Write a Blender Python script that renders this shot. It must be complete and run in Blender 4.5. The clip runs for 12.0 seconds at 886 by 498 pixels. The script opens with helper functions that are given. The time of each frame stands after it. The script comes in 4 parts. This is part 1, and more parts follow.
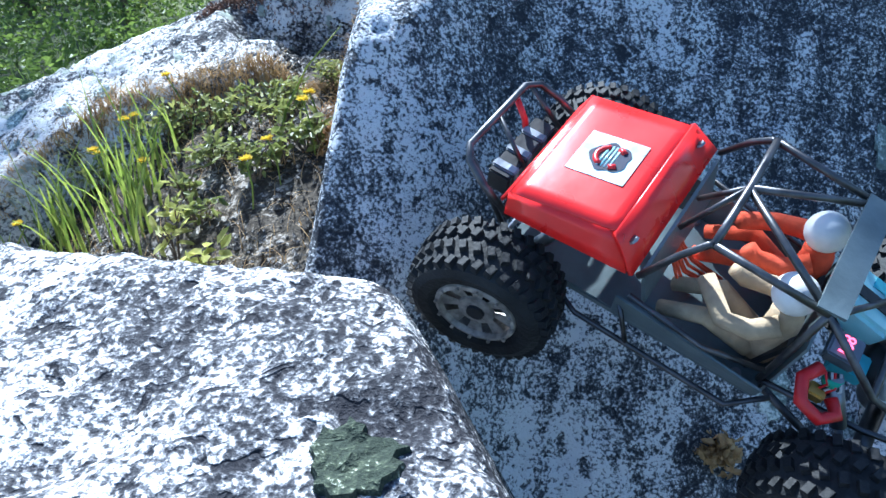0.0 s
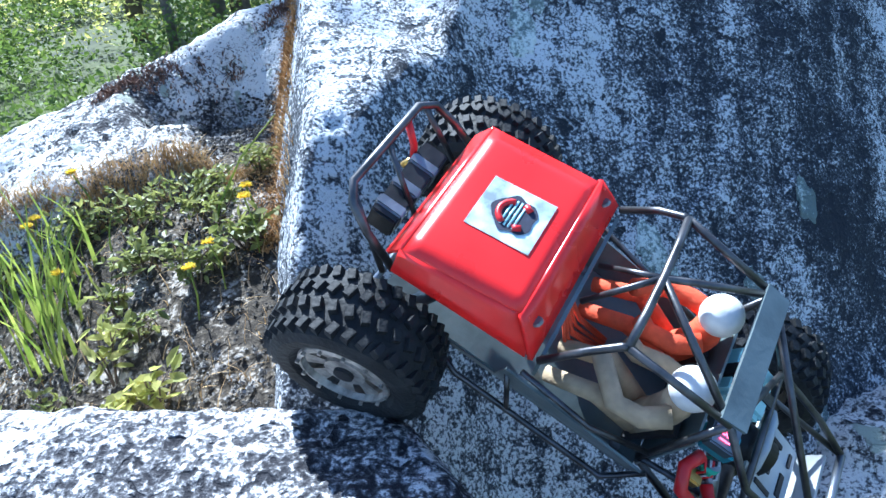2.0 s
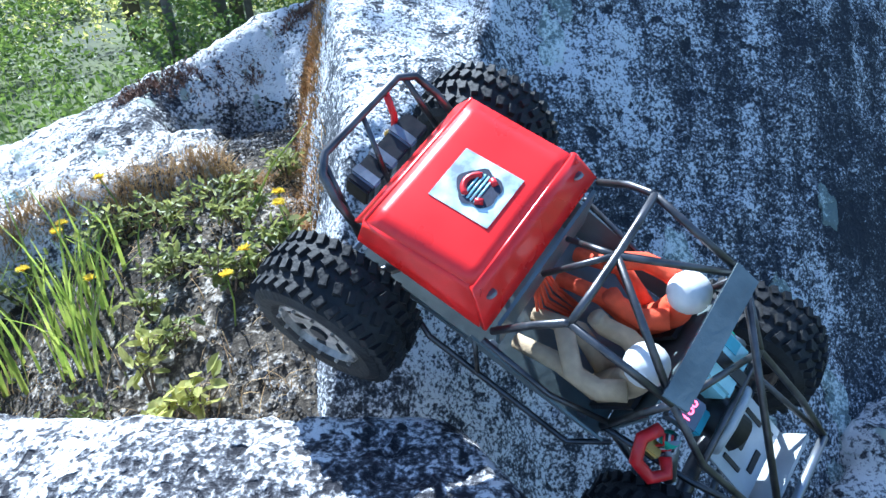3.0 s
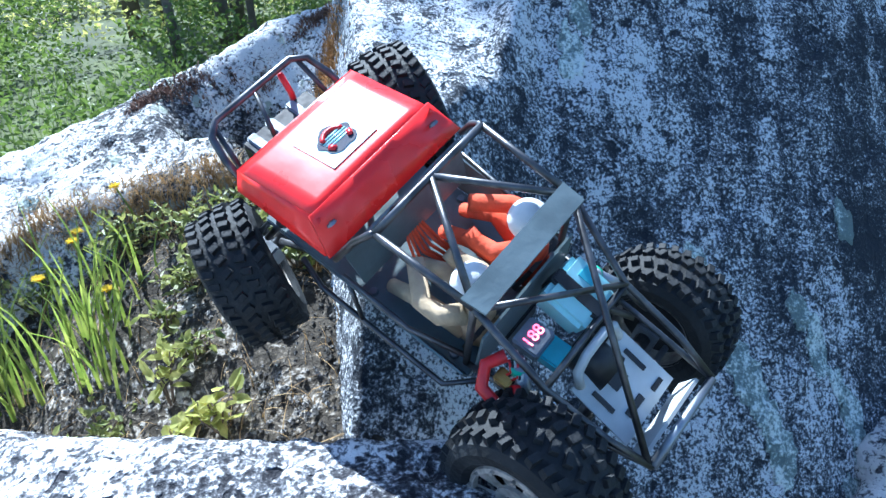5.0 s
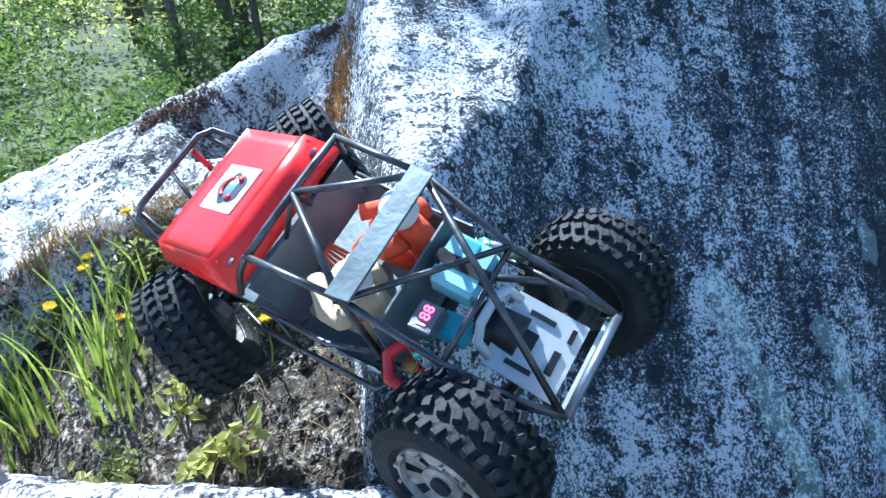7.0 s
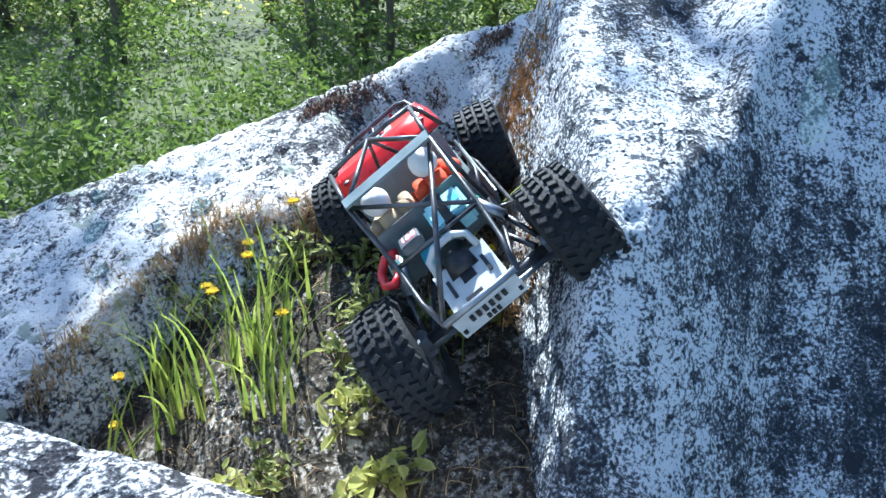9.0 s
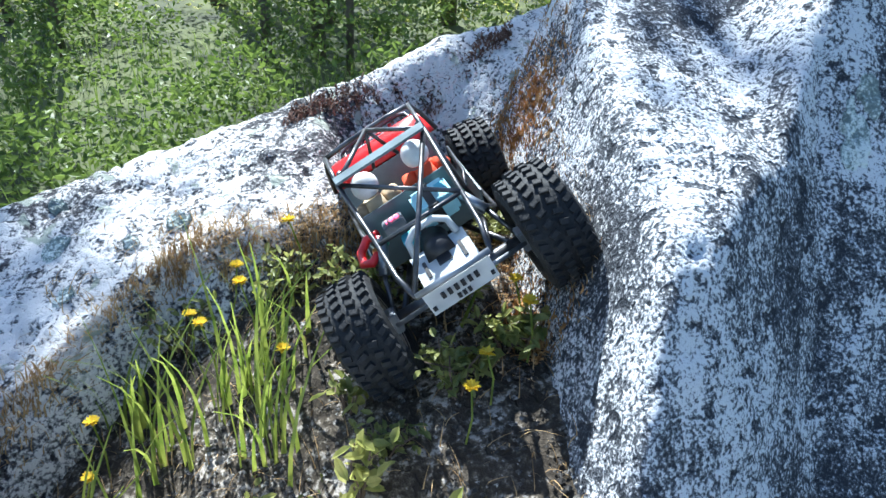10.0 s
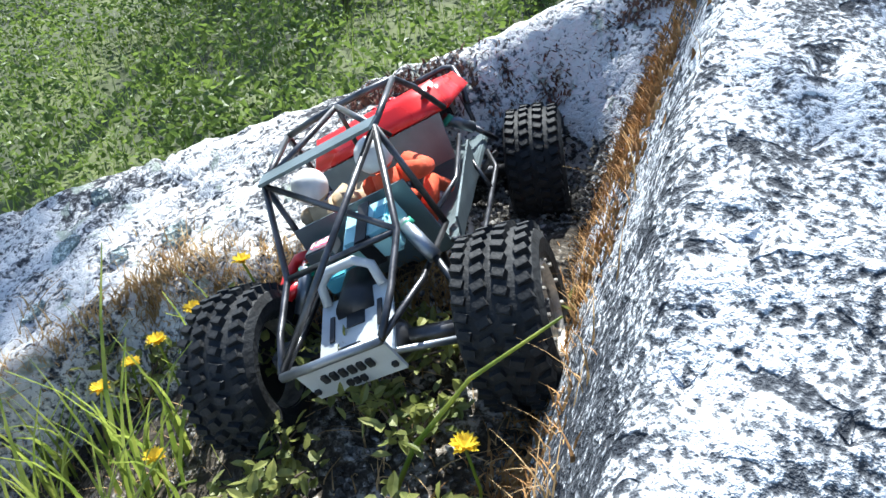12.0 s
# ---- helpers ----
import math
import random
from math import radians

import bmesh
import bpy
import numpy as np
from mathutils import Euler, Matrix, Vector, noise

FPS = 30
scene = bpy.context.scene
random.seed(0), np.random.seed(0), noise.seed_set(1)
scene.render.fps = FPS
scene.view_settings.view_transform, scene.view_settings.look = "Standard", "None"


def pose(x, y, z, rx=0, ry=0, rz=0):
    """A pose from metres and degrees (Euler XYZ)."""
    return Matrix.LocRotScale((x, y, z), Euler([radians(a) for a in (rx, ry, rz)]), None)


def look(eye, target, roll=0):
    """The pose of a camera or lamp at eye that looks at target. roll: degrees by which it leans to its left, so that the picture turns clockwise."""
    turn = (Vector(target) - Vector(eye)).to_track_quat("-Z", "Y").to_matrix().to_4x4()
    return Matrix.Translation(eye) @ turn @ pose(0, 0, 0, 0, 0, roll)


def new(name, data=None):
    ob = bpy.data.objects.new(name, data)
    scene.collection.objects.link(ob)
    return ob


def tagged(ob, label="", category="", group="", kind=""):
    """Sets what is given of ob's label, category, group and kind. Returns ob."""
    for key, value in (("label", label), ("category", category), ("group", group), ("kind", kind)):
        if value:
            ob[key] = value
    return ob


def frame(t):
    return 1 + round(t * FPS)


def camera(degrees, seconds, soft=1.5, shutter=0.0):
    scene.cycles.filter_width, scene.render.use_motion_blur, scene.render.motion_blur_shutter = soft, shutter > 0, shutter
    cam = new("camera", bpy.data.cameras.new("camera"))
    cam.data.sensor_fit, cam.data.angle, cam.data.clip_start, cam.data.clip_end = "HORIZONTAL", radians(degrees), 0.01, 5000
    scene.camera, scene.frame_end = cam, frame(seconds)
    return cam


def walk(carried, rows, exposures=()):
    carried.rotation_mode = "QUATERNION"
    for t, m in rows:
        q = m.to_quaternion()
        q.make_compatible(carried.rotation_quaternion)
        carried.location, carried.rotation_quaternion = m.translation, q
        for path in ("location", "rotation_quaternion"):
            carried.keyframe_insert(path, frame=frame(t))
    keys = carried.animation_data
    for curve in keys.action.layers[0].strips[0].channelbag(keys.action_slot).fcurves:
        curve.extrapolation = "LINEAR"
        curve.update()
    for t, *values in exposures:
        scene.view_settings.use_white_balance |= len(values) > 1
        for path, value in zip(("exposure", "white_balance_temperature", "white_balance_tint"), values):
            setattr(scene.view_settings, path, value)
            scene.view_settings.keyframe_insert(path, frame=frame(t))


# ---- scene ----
cam = camera(65.1, 12.0)
PATH = [
    (0, (0.146, -0.065, 0.799), (-0.337, 1.638, -0.133), -4.4),
    (0.5, (0.131, -0.073, 0.84), (-0.249, 1.657, -0.089), -3.8),
    (1, (0.094, -0.056, 0.857), (-0.195, 1.73, 0.004), -2.9),
    (1.5, (0.088, -0.036, 0.839), (-0.099, 1.76, -0.021), -4.7),
    (2, (0.055, -0.028, 0.845), (-0.098, 1.769, -0.02), -5.0),
    (2.5, (0.024, -0.029, 0.855), (-0.097, 1.766, -0.02), -5.4),
    (3, (0.01, -0.033, 0.86), (-0.117, 1.763, -0.011), -4.5),
    (5, (-0.018, -0.026, 0.877), (-0.129, 1.768, 0.001), -3.9),
    (5.5, (-0.015, -0.02, 0.877), (-0.13, 1.771, -0.006), -4.0),
    (6, (-0.011, -0.011, 0.884), (-0.126, 1.78, 0.0), -4.0),
    (6.5, (-0.022, -0.005, 0.896), (-0.136, 1.787, 0.015), -4.2),
    (6.7, (-0.027, -0.006, 0.897), (-0.138, 1.787, 0.018), -4.3),
    (8.3, (-0.088, 0.046, 0.909), (-0.333, 1.832, 0.044), -4.3),
    (8.5, (-0.103, 0.044, 0.91), (-0.37, 1.824, 0.037), -3.6),
    (9, (-0.148, 0.046, 0.908), (-0.492, 1.811, 0.033), -0.0),
    (9.5, (-0.19, 0.089, 0.913), (-0.417, 1.876, 0.045), -0.1),
    (10, (-0.24, 0.111, 0.909), (-0.417, 1.891, 0.014), 2.7),
    (10.5, (-0.199, 0.182, 0.896), (-0.639, 1.958, 0.089), 2.3),
    (11, (-0.116, 0.314, 0.887), (-0.902, 1.925, 0.001), -2.4),
    (11.5, (-0.08, 0.413, 0.875), (-0.975, 1.88, -0.148), -4.4),
    (12, (-0.08, 0.484, 0.857), (-1.057, 1.918, -0.136), -4.1),
]
walk(cam, [(t, look(eye, target, roll)) for t, eye, target, roll in PATH], [(0, 1.4, 4950, 5), (1, 1.6, 4950, 6), (6.5, 1.55, 4850, 4), (8.5, 1.55, 5100, 4), (12, 1.42, 5650, 6)])

# world, sun, exposure
SUN = Vector((-0.315, 0.525, 0.79)).normalized()
world = bpy.data.worlds.new("sky")
scene.world = world
world.use_nodes = True
_n = world.node_tree.nodes
_sky = _n.new("ShaderNodeTexSky")
_sky.sky_type = "NISHITA"
_sky.sun_disc = False
_sky.sun_elevation = math.asin(SUN.z)
_sky.sun_rotation = math.atan2(SUN.x, SUN.y)
world.node_tree.links.new(_sky.outputs[0], _n["Background"].inputs[0])
_n["Background"].inputs[1].default_value = 0.085
sun = new("sun", bpy.data.lights.new("sun", "SUN"))
sun.data.energy = 5.0
sun.data.angle = radians(0.55)
sun.data.color = (1.0, 0.93, 0.82)
sun.matrix_world = look(SUN * 10, (0, 0, 0))


# ---- materials ----
def mat(name, base, rough=0.6, metal=0.0, vary=0.15, scale=40.0, bump=0.1, bump_scale=120.0, spec=0.5, second=None, trans=0.0):
    """A surface with blotches at one scale and fine grain at another."""
    m = bpy.data.materials.new(name)
    m.use_nodes = True
    nt = m.node_tree
    n, l = nt.nodes, nt.links
    b = n["Principled BSDF"]
    b.inputs["Roughness"].default_value = rough
    b.inputs["Metallic"].default_value = metal
    b.inputs["Specular IOR Level"].default_value = spec
    co = n.new("ShaderNodeTexCoord")
    nz = n.new("ShaderNodeTexNoise")
    nz.inputs["Scale"].default_value = scale
    nz.inputs["Detail"].default_value = 5
    l.new(co.outputs["Object"], nz.inputs["Vector"])
    rp = n.new("ShaderNodeValToRGB")
    lo = [c * (1 - vary) for c in base]
    hi = list(second) if second else [min(1, c * (1 + vary)) for c in base]
    rp.color_ramp.elements[0].position, rp.color_ramp.elements[1].position = 0.35, 0.68
    rp.color_ramp.elements[0].color = (*lo, 1)
    rp.color_ramp.elements[1].color = (*hi, 1)
    l.new(nz.outputs["Fac"], rp.inputs["Fac"])
    l.new(rp.outputs["Color"], b.inputs["Base Color"])
    rr = n.new("ShaderNodeMapRange")
    rr.inputs["To Min"].default_value = max(0.04, rough - 0.1)
    rr.inputs["To Max"].default_value = min(1, rough + 0.12)
    l.new(nz.outputs["Fac"], rr.inputs["Value"])
    l.new(rr.outputs["Result"], b.inputs["Roughness"])
    if bump > 0:
        n2 = n.new("ShaderNodeTexNoise")
        n2.inputs["Scale"].default_value = bump_scale
        n2.inputs["Detail"].default_value = 4
        l.new(co.outputs["Object"], n2.inputs["Vector"])
        bp = n.new("ShaderNodeBump")
        bp.inputs["Strength"].default_value = bump
        bp.inputs["Distance"].default_value = 0.004
        l.new(n2.outputs["Fac"], bp.inputs["Height"])
        l.new(bp.outputs["Normal"], b.inputs["Normal"])
    if trans > 0:
        out = n["Material Output"]
        tr = n.new("ShaderNodeBsdfTranslucent")
        l.new(rp.outputs["Color"], tr.inputs["Color"])
        mx = n.new("ShaderNodeMixShader")
        mx.inputs[0].default_value = trans
        l.new(b.outputs[0], mx.inputs[1])
        l.new(tr.outputs[0], mx.inputs[2])
        l.new(mx.outputs[0], out.inputs["Surface"])
    return m


def rock_mat(name, dark, mid, light, speck=170.0, patch=9.0, shift=0.0, moss=None, pits=0.10, ridge=0.0):
    """Granite crusted with lichen: salt and pepper grain, pale crust in blotches, dark growth in others."""
    m = bpy.data.materials.new(name)
    m.use_nodes = True
    nt = m.node_tree
    n, l = nt.nodes, nt.links
    b = n["Principled BSDF"]
    b.inputs["Roughness"].default_value = 0.85
    b.inputs["Specular IOR Level"].default_value = 0.25
    co = n.new("ShaderNodeTexCoord")

    def tex(scale, detail=4.0, rough=0.6, dist=0.0):
        t = n.new("ShaderNodeTexNoise")
        t.inputs["Scale"].default_value = scale
        t.inputs["Detail"].default_value = detail
        t.inputs["Roughness"].default_value = rough
        t.inputs["Distortion"].default_value = dist
        l.new(co.outputs["Object"], t.inputs["Vector"])
        return t.outputs["Fac"]

    def maths(op, a, c):
        t = n.new("ShaderNodeMath")
        t.operation = op
        for s, v in zip(t.inputs, (a, c)):
            if isinstance(v, (int, float)):
                s.default_value = v
            else:
                l.new(v, s)
        return t.outputs[0]

    def ramp(fac, p0, c0, p1, c1):
        t = n.new("ShaderNodeValToRGB")
        t.color_ramp.elements[0].position, t.color_ramp.elements[1].position = p0, p1
        t.color_ramp.elements[0].color, t.color_ramp.elements[1].color = (*c0, 1), (*c1, 1)
        l.new(fac, t.inputs["Fac"])
        return t

    fine = tex(speck, 3.0, 0.65)
    mids = tex(speck * 0.33, 4.0, 0.62, 0.3)
    big = tex(patch, 5.0, 0.6, 0.5)
    huge = tex(patch * 0.3, 3.0, 0.5)
    # run-off streaks down the slope
    mp = n.new("ShaderNodeMapping")
    mp.inputs["Scale"].default_value = (34.0, 5.0, 4.0)
    l.new(co.outputs["Object"], mp.inputs["Vector"])
    st = n.new("ShaderNodeTexNoise")
    st.inputs["Scale"].default_value = 1.0
    st.inputs["Detail"].default_value = 4
    l.new(mp.outputs["Vector"], st.inputs["Vector"])
    streak = st.outputs["Fac"]
    s = maths("ADD", maths("MULTIPLY", fine, 0.66), maths("MULTIPLY", mids, 0.34))
    s = maths("ADD", s, maths("MULTIPLY", maths("SUBTRACT", big, 0.5), 0.36))
    s = maths("ADD", s, maths("MULTIPLY", maths("SUBTRACT", huge, 0.5), 0.42))
    s = maths("ADD", s, maths("MULTIPLY", maths("SUBTRACT", streak, 0.5), 0.30))
    # pits get a darker colour that stands for the shade inside them
    pit = ramp(tex(48.0, 2.0, 0.55, 0.6), 0.585, (0, 0, 0), 0.64, (1, 1, 1)).outputs["Color"]
    s = maths("SUBTRACT", maths("ADD", s, shift), maths("MULTIPLY", pit, pits))
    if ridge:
        # pale crust plus painted sunlight over the boulder's crown, with a ragged rim
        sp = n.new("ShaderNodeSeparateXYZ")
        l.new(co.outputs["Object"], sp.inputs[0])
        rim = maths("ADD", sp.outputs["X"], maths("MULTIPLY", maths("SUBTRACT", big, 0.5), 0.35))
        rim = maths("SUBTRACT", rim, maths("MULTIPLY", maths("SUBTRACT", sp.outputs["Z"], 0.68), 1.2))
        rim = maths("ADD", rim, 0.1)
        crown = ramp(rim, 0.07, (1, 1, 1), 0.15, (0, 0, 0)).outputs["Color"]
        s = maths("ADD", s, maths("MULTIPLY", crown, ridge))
    r = ramp(s, 0.43, dark, 0.61, light)
    e = r.color_ramp.elements.new(0.50)
    e.color = (*[0.7 * a + 0.3 * b for a, b in zip(dark, mid)], 1)
    e = r.color_ramp.elements.new(0.55)
    e.color = (*mid, 1)
    col = r.outputs["Color"]
    if moss:
        mk = ramp(tex(26.0, 4.0, 0.6, 0.4), 0.60, (0, 0, 0), 0.66, (1, 1, 1))
        mx = n.new("ShaderNodeMix")
        mx.data_type = "RGBA"
        l.new(mk.outputs["Color"], mx.inputs["Factor"])
        l.new(col, mx.inputs["A"])
        mx.inputs["B"].default_value = (*moss, 1)
        col = mx.outputs["Result"]
    l.new(col, b.inputs["Base Color"])
    h = maths("SUBTRACT", maths("ADD", maths("MULTIPLY", fine, 0.6), maths("MULTIPLY", mids, 1.1)), maths("MULTIPLY", pit, 0.5))
    bp = n.new("ShaderNodeBump")
    bp.inputs["Strength"].default_value = 0.7
    bp.inputs["Distance"].default_value = 0.008
    l.new(h, bp.inputs["Height"])
    l.new(bp.outputs["Normal"], b.inputs["Normal"])
    return m


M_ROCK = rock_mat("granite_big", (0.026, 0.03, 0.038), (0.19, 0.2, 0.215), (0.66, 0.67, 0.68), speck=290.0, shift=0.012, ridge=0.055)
M_LEDGE = rock_mat("granite_ledge", (0.025, 0.025, 0.03), (0.24, 0.24, 0.24), (0.68, 0.66, 0.63), speck=200.0, shift=0.095, moss=(0.33, 0.36, 0.30))
M_NEAR = rock_mat("granite_near", (0.02, 0.02, 0.025), (0.2, 0.2, 0.21), (0.68, 0.66, 0.64), speck=210.0, shift=0.075)
M_SOIL = rock_mat("gully_soil", (0.035, 0.028, 0.02), (0.12, 0.10, 0.075), (0.34, 0.31, 0.27), speck=130.0, patch=14.0)
M_GRAVEL = rock_mat("gully_gravel", (0.05, 0.045, 0.04), (0.16, 0.15, 0.135), (0.40, 0.38, 0.35), speck=150.0, patch=14.0)
M_FOREST = mat("forest_floor", (0.045, 0.06, 0.02), 0.95, vary=0.5, scale=3.0, bump=0.6, bump_scale=30, second=(0.11, 0.13, 0.04))
M_BARK = mat("bark", (0.12, 0.10, 0.08), 0.9, vary=0.4, scale=18.0, bump=0.8, bump_scale=50)
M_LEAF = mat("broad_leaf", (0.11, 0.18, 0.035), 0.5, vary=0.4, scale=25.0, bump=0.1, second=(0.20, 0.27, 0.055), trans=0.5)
# own green of the seedlings; on the saplings it paints sunlit foliage
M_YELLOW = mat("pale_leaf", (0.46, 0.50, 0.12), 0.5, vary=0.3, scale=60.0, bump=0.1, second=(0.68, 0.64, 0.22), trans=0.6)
M_GRASS = mat("grass_blade", (0.20, 0.30, 0.04), 0.45, vary=0.3, scale=30.0, bump=0.0, second=(0.42, 0.46, 0.09), trans=0.5)
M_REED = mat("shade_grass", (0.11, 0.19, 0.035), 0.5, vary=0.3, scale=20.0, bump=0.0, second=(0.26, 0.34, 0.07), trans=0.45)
M_HERB = mat("herb_leaf", (0.19, 0.24, 0.06), 0.5, vary=0.4, scale=45.0, bump=0.1, second=(0.42, 0.42, 0.13), trans=0.45)
M_FLOWER = mat("yellow_petal", (0.78, 0.60, 0.04), 0.5, vary=0.2, scale=90.0, bump=0.0, trans=0.3)
M_STRAW = mat("dry_grass", (0.36, 0.22, 0.09), 0.8, vary=0.35, scale=40.0, bump=0.0, second=(0.6, 0.42, 0.2), trans=0.2)
M_MOSS = mat("rusty_moss", (0.36, 0.17, 0.05), 0.95, vary=0.5, scale=50.0, bump=0.8, second=(0.58, 0.34, 0.13))
M_BROWNMOSS = mat("brown_moss", (0.15, 0.085, 0.06), 0.95, vary=0.4, scale=50.0, bump=0.3, second=(0.26, 0.15, 0.10))
M_TWIG = mat("twig", (0.12, 0.085, 0.06), 0.85, vary=0.3, scale=60.0)


# ---- helpers for meshes ----
def part(name, bm, material, parent=None, label="", smooth=False):
    """Links a bmesh as one mesh object, under a thing if one is given."""
    me = bpy.data.meshes.new(name)
    bm.normal_update()
    bm.to_mesh(me)
    bm.free()
    if smooth:
        for p in me.polygons:
            p.use_smooth = True
    me.materials.append(material)
    ob = new(name, me)
    ob.parent = parent
    if label:
        ob["label"] = label
    return ob


def soft_min(k, *values):
    """The least of several heights, rounded over about k metres."""
    out = values[0]
    for v in values[1:]:
        h = max(k - abs(out - v), 0.0) / k
        out = min(out, v) - h * h * k * 0.25
    return out


def fbm(x, y, z, octaves=4):
    return noise.fractal(Vector((x, y, z)), 0.9, 2.1, octaves, noise_basis="PERLIN_ORIGINAL")


def relief(x, y, z, seed, rough, grain):
    return rough * fbm(x * grain + seed, y * grain, z * grain) + 0.35 * rough * fbm(x * grain * 5, y * grain * 5 + seed, z * grain * 5, 3)


def sheet(name, height, x0, x1, y0, y1, step, material, seed=0.0, rough=0.006, grain=9.0, skirt=0.4, pits=0.0):
    """A body of rock or soil whose top follows height(x, y), closed down to a skirt."""
    nx, ny = int((x1 - x0) / step) + 1, int((y1 - y0) / step) + 1
    verts, faces = [], []
    for j in range(ny):
        for i in range(nx):
            x, y = x0 + i * step, y0 + j * step
            z = height(x, y)
            z += relief(x, y, z, seed, rough, grain)
            if pits:
                dent = noise.noise(Vector((x * 42 + seed, y * 42, z * 42))) + 0.5 * noise.noise(Vector((x * 90, y * 90 + seed, z * 90)))
                z -= pits * max(0.0, min(1.0, (dent - 0.28) * 4.0))
            edge = min(i, nx - 1 - i, j, ny - 1 - j)
            verts.append((x, y, z if edge else z - skirt))
    for j in range(ny - 1):
        for i in range(nx - 1):
            a = j * nx + i
            faces.append((a, a + 1, a + nx + 1, a + nx))
    me = bpy.data.meshes.new(name)
    me.from_pydata(verts, [], faces)
    for p in me.polygons:
        p.use_smooth = True
    me.materials.append(material)
    return new(name, me)


# ---- the rocks ----
BACK = 0.7


def boulder_height(x, y):
    right = -0.354 - 0.521 * x + 1.350 * y + 1.2 * max(0.0, 0.06 - x)
    top = 0.456 - 0.113 * x + 0.351 * y + 1.2 * max(0.0, x)
    lower = 0.575 - 0.9 * (x + 0.047) + 1.5 * (y - 0.562)
    side = 0.62 + 0.32 * (y - 0.65) + 3.0 * (x + 0.03 + 0.19 * y - BACK * max(0.0, y - 1.05))
    return soft_min(0.025, right, top, lower, side)


def hollow(x, y):
    """The scoop between the ledge and the boulder: a flat bed with steep sides."""
    near = 9.0
    for ax, ay, bx, by in ((-0.41, 1.01, -0.35, 1.06), (-0.35, 1.06, -0.26, 0.84)):
        f = ((x - ax) * (bx - ax) + (y - ay) * (by - ay)) / ((bx - ax) ** 2 + (by - ay) ** 2)
        f = max(0.0, min(1.0, f))
        near = min(near, math.hypot(x - ax - f * (bx - ax), y - ay - f * (by - ay)))
    return 0.545 + 0.1 * (y - 1.0) + 1.6 * max(0.0, near - 0.035)


def ledge_height(x, y):
    top = 0.337 + 0.130 * x + 0.352 * y
    line = min(0.80 + 0.2 * (x + 0.62), 0.80 + 2.2 * (x + 0.62))
    crest = 1.0 + 0.62 * (x + 0.7)
    return soft_min(0.04, top, top + 1.8 * (y - line) + 0.012, top - 1.3 * (y - crest) + 0.012, hollow(x, y))


def gully_height(x, y):
    wall = -0.03 - 0.19 * y
    bed = soft_min(0.05, 0.38 + 0.5 * (y - 0.55) + 0.35 * (x + 0.5), 0.535 + 0.05 * (y - 0.85))
    return bed + 0.012 * fbm(x * 6, y * 6, 3.0) - 2.5 * max(0.0, x - wall) - 0.8 * max(0.0, 0.42 - y) - 2.0 * max(0.0, y - 0.93 - 0.62 * (x + 0.7))


def near_height(x, y):
    top = 0.535 + 0.015 * fbm(x * 4, y * 4, 2.0)
    rear = 0.54 - 2.2 * (y - 0.365 - 0.15 * max(0.0, -0.2 - x))
    flank = 0.54 - 2.4 * (x - 0.008 - 0.645 * (0.317 - y))
    return soft_min(0.035, top, rear, flank)


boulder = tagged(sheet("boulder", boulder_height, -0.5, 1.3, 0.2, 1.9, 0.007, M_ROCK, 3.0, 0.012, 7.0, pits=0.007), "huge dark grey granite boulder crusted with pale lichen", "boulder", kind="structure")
ledge = tagged(sheet("rock_ledge", ledge_height, -1.9, -0.1, 0.3, 1.8, 0.006, M_LEDGE, 7.0, 0.012, 8.0, pits=0.008), "long sunlit granite ledge with pitted pale lichen crust", "rock", kind="structure")
gully = tagged(sheet("gully_soil", gully_height, -1.4, 0.3, 0.1, 1.25, 0.01, M_SOIL, 1.0, 0.008, 14.0), "gravelly soil with dry litter between the rocks", "soil", kind="structure")
near_rock = tagged(sheet("near_rock", near_height, -0.9, 0.35, -0.5, 0.6, 0.007, M_NEAR, 5.0, 0.008, 10.0, 0.5, pits=0.004), "sunlit speckled granite block with lichen", "rock", kind="structure")


def forest_height(x, y):
    return 0.12 + 0.05 * (y - 1.5) + 0.05 * fbm(x * 0.8, y * 0.8, 0.5) - 0.3 * max(0.0, 1.0 - y) * 0.3


ground = tagged(sheet("ground", lambda x, y: forest_height(x, y) if y < 14 else 0.7, -40, 40, -20, 60, 0.5, M_FOREST, 0, 0.03, 1.2), "mossy forest floor with low green growth", "ground", kind="structure")


def stone(name, centre, size, material, seed, label):
    bm = bmesh.new()
    bmesh.ops.create_icosphere(bm, subdivisions=5, radius=1)
    for v in bm.verts:
        c = v.co.copy()
        k = 1 + 0.28 * fbm(c.x * 1.1 + seed, c.y * 1.1, c.z * 1.1) + 0.05 * fbm(c.x * 6, c.y * 6 + seed, c.z * 6)
        v.co = Vector(centre) + Vector((c.x * size[0], c.y * size[1], c.z * size[2])) * k
    return tagged(part(name, bm, material, None, smooth=True), label, "rock")


stone("rock", (0.56, 0.62, 0.16), (0.17, 0.12, 0.15), M_LEDGE, 4.0, "pale sunlit granite stone at the boulder's foot")


ROCK_RELIEF = {boulder_height: (3.0, 0.012, 7.0), ledge_height: (7.0, 0.012, 8.0), near_height: (5.0, 0.008, 10.0)}


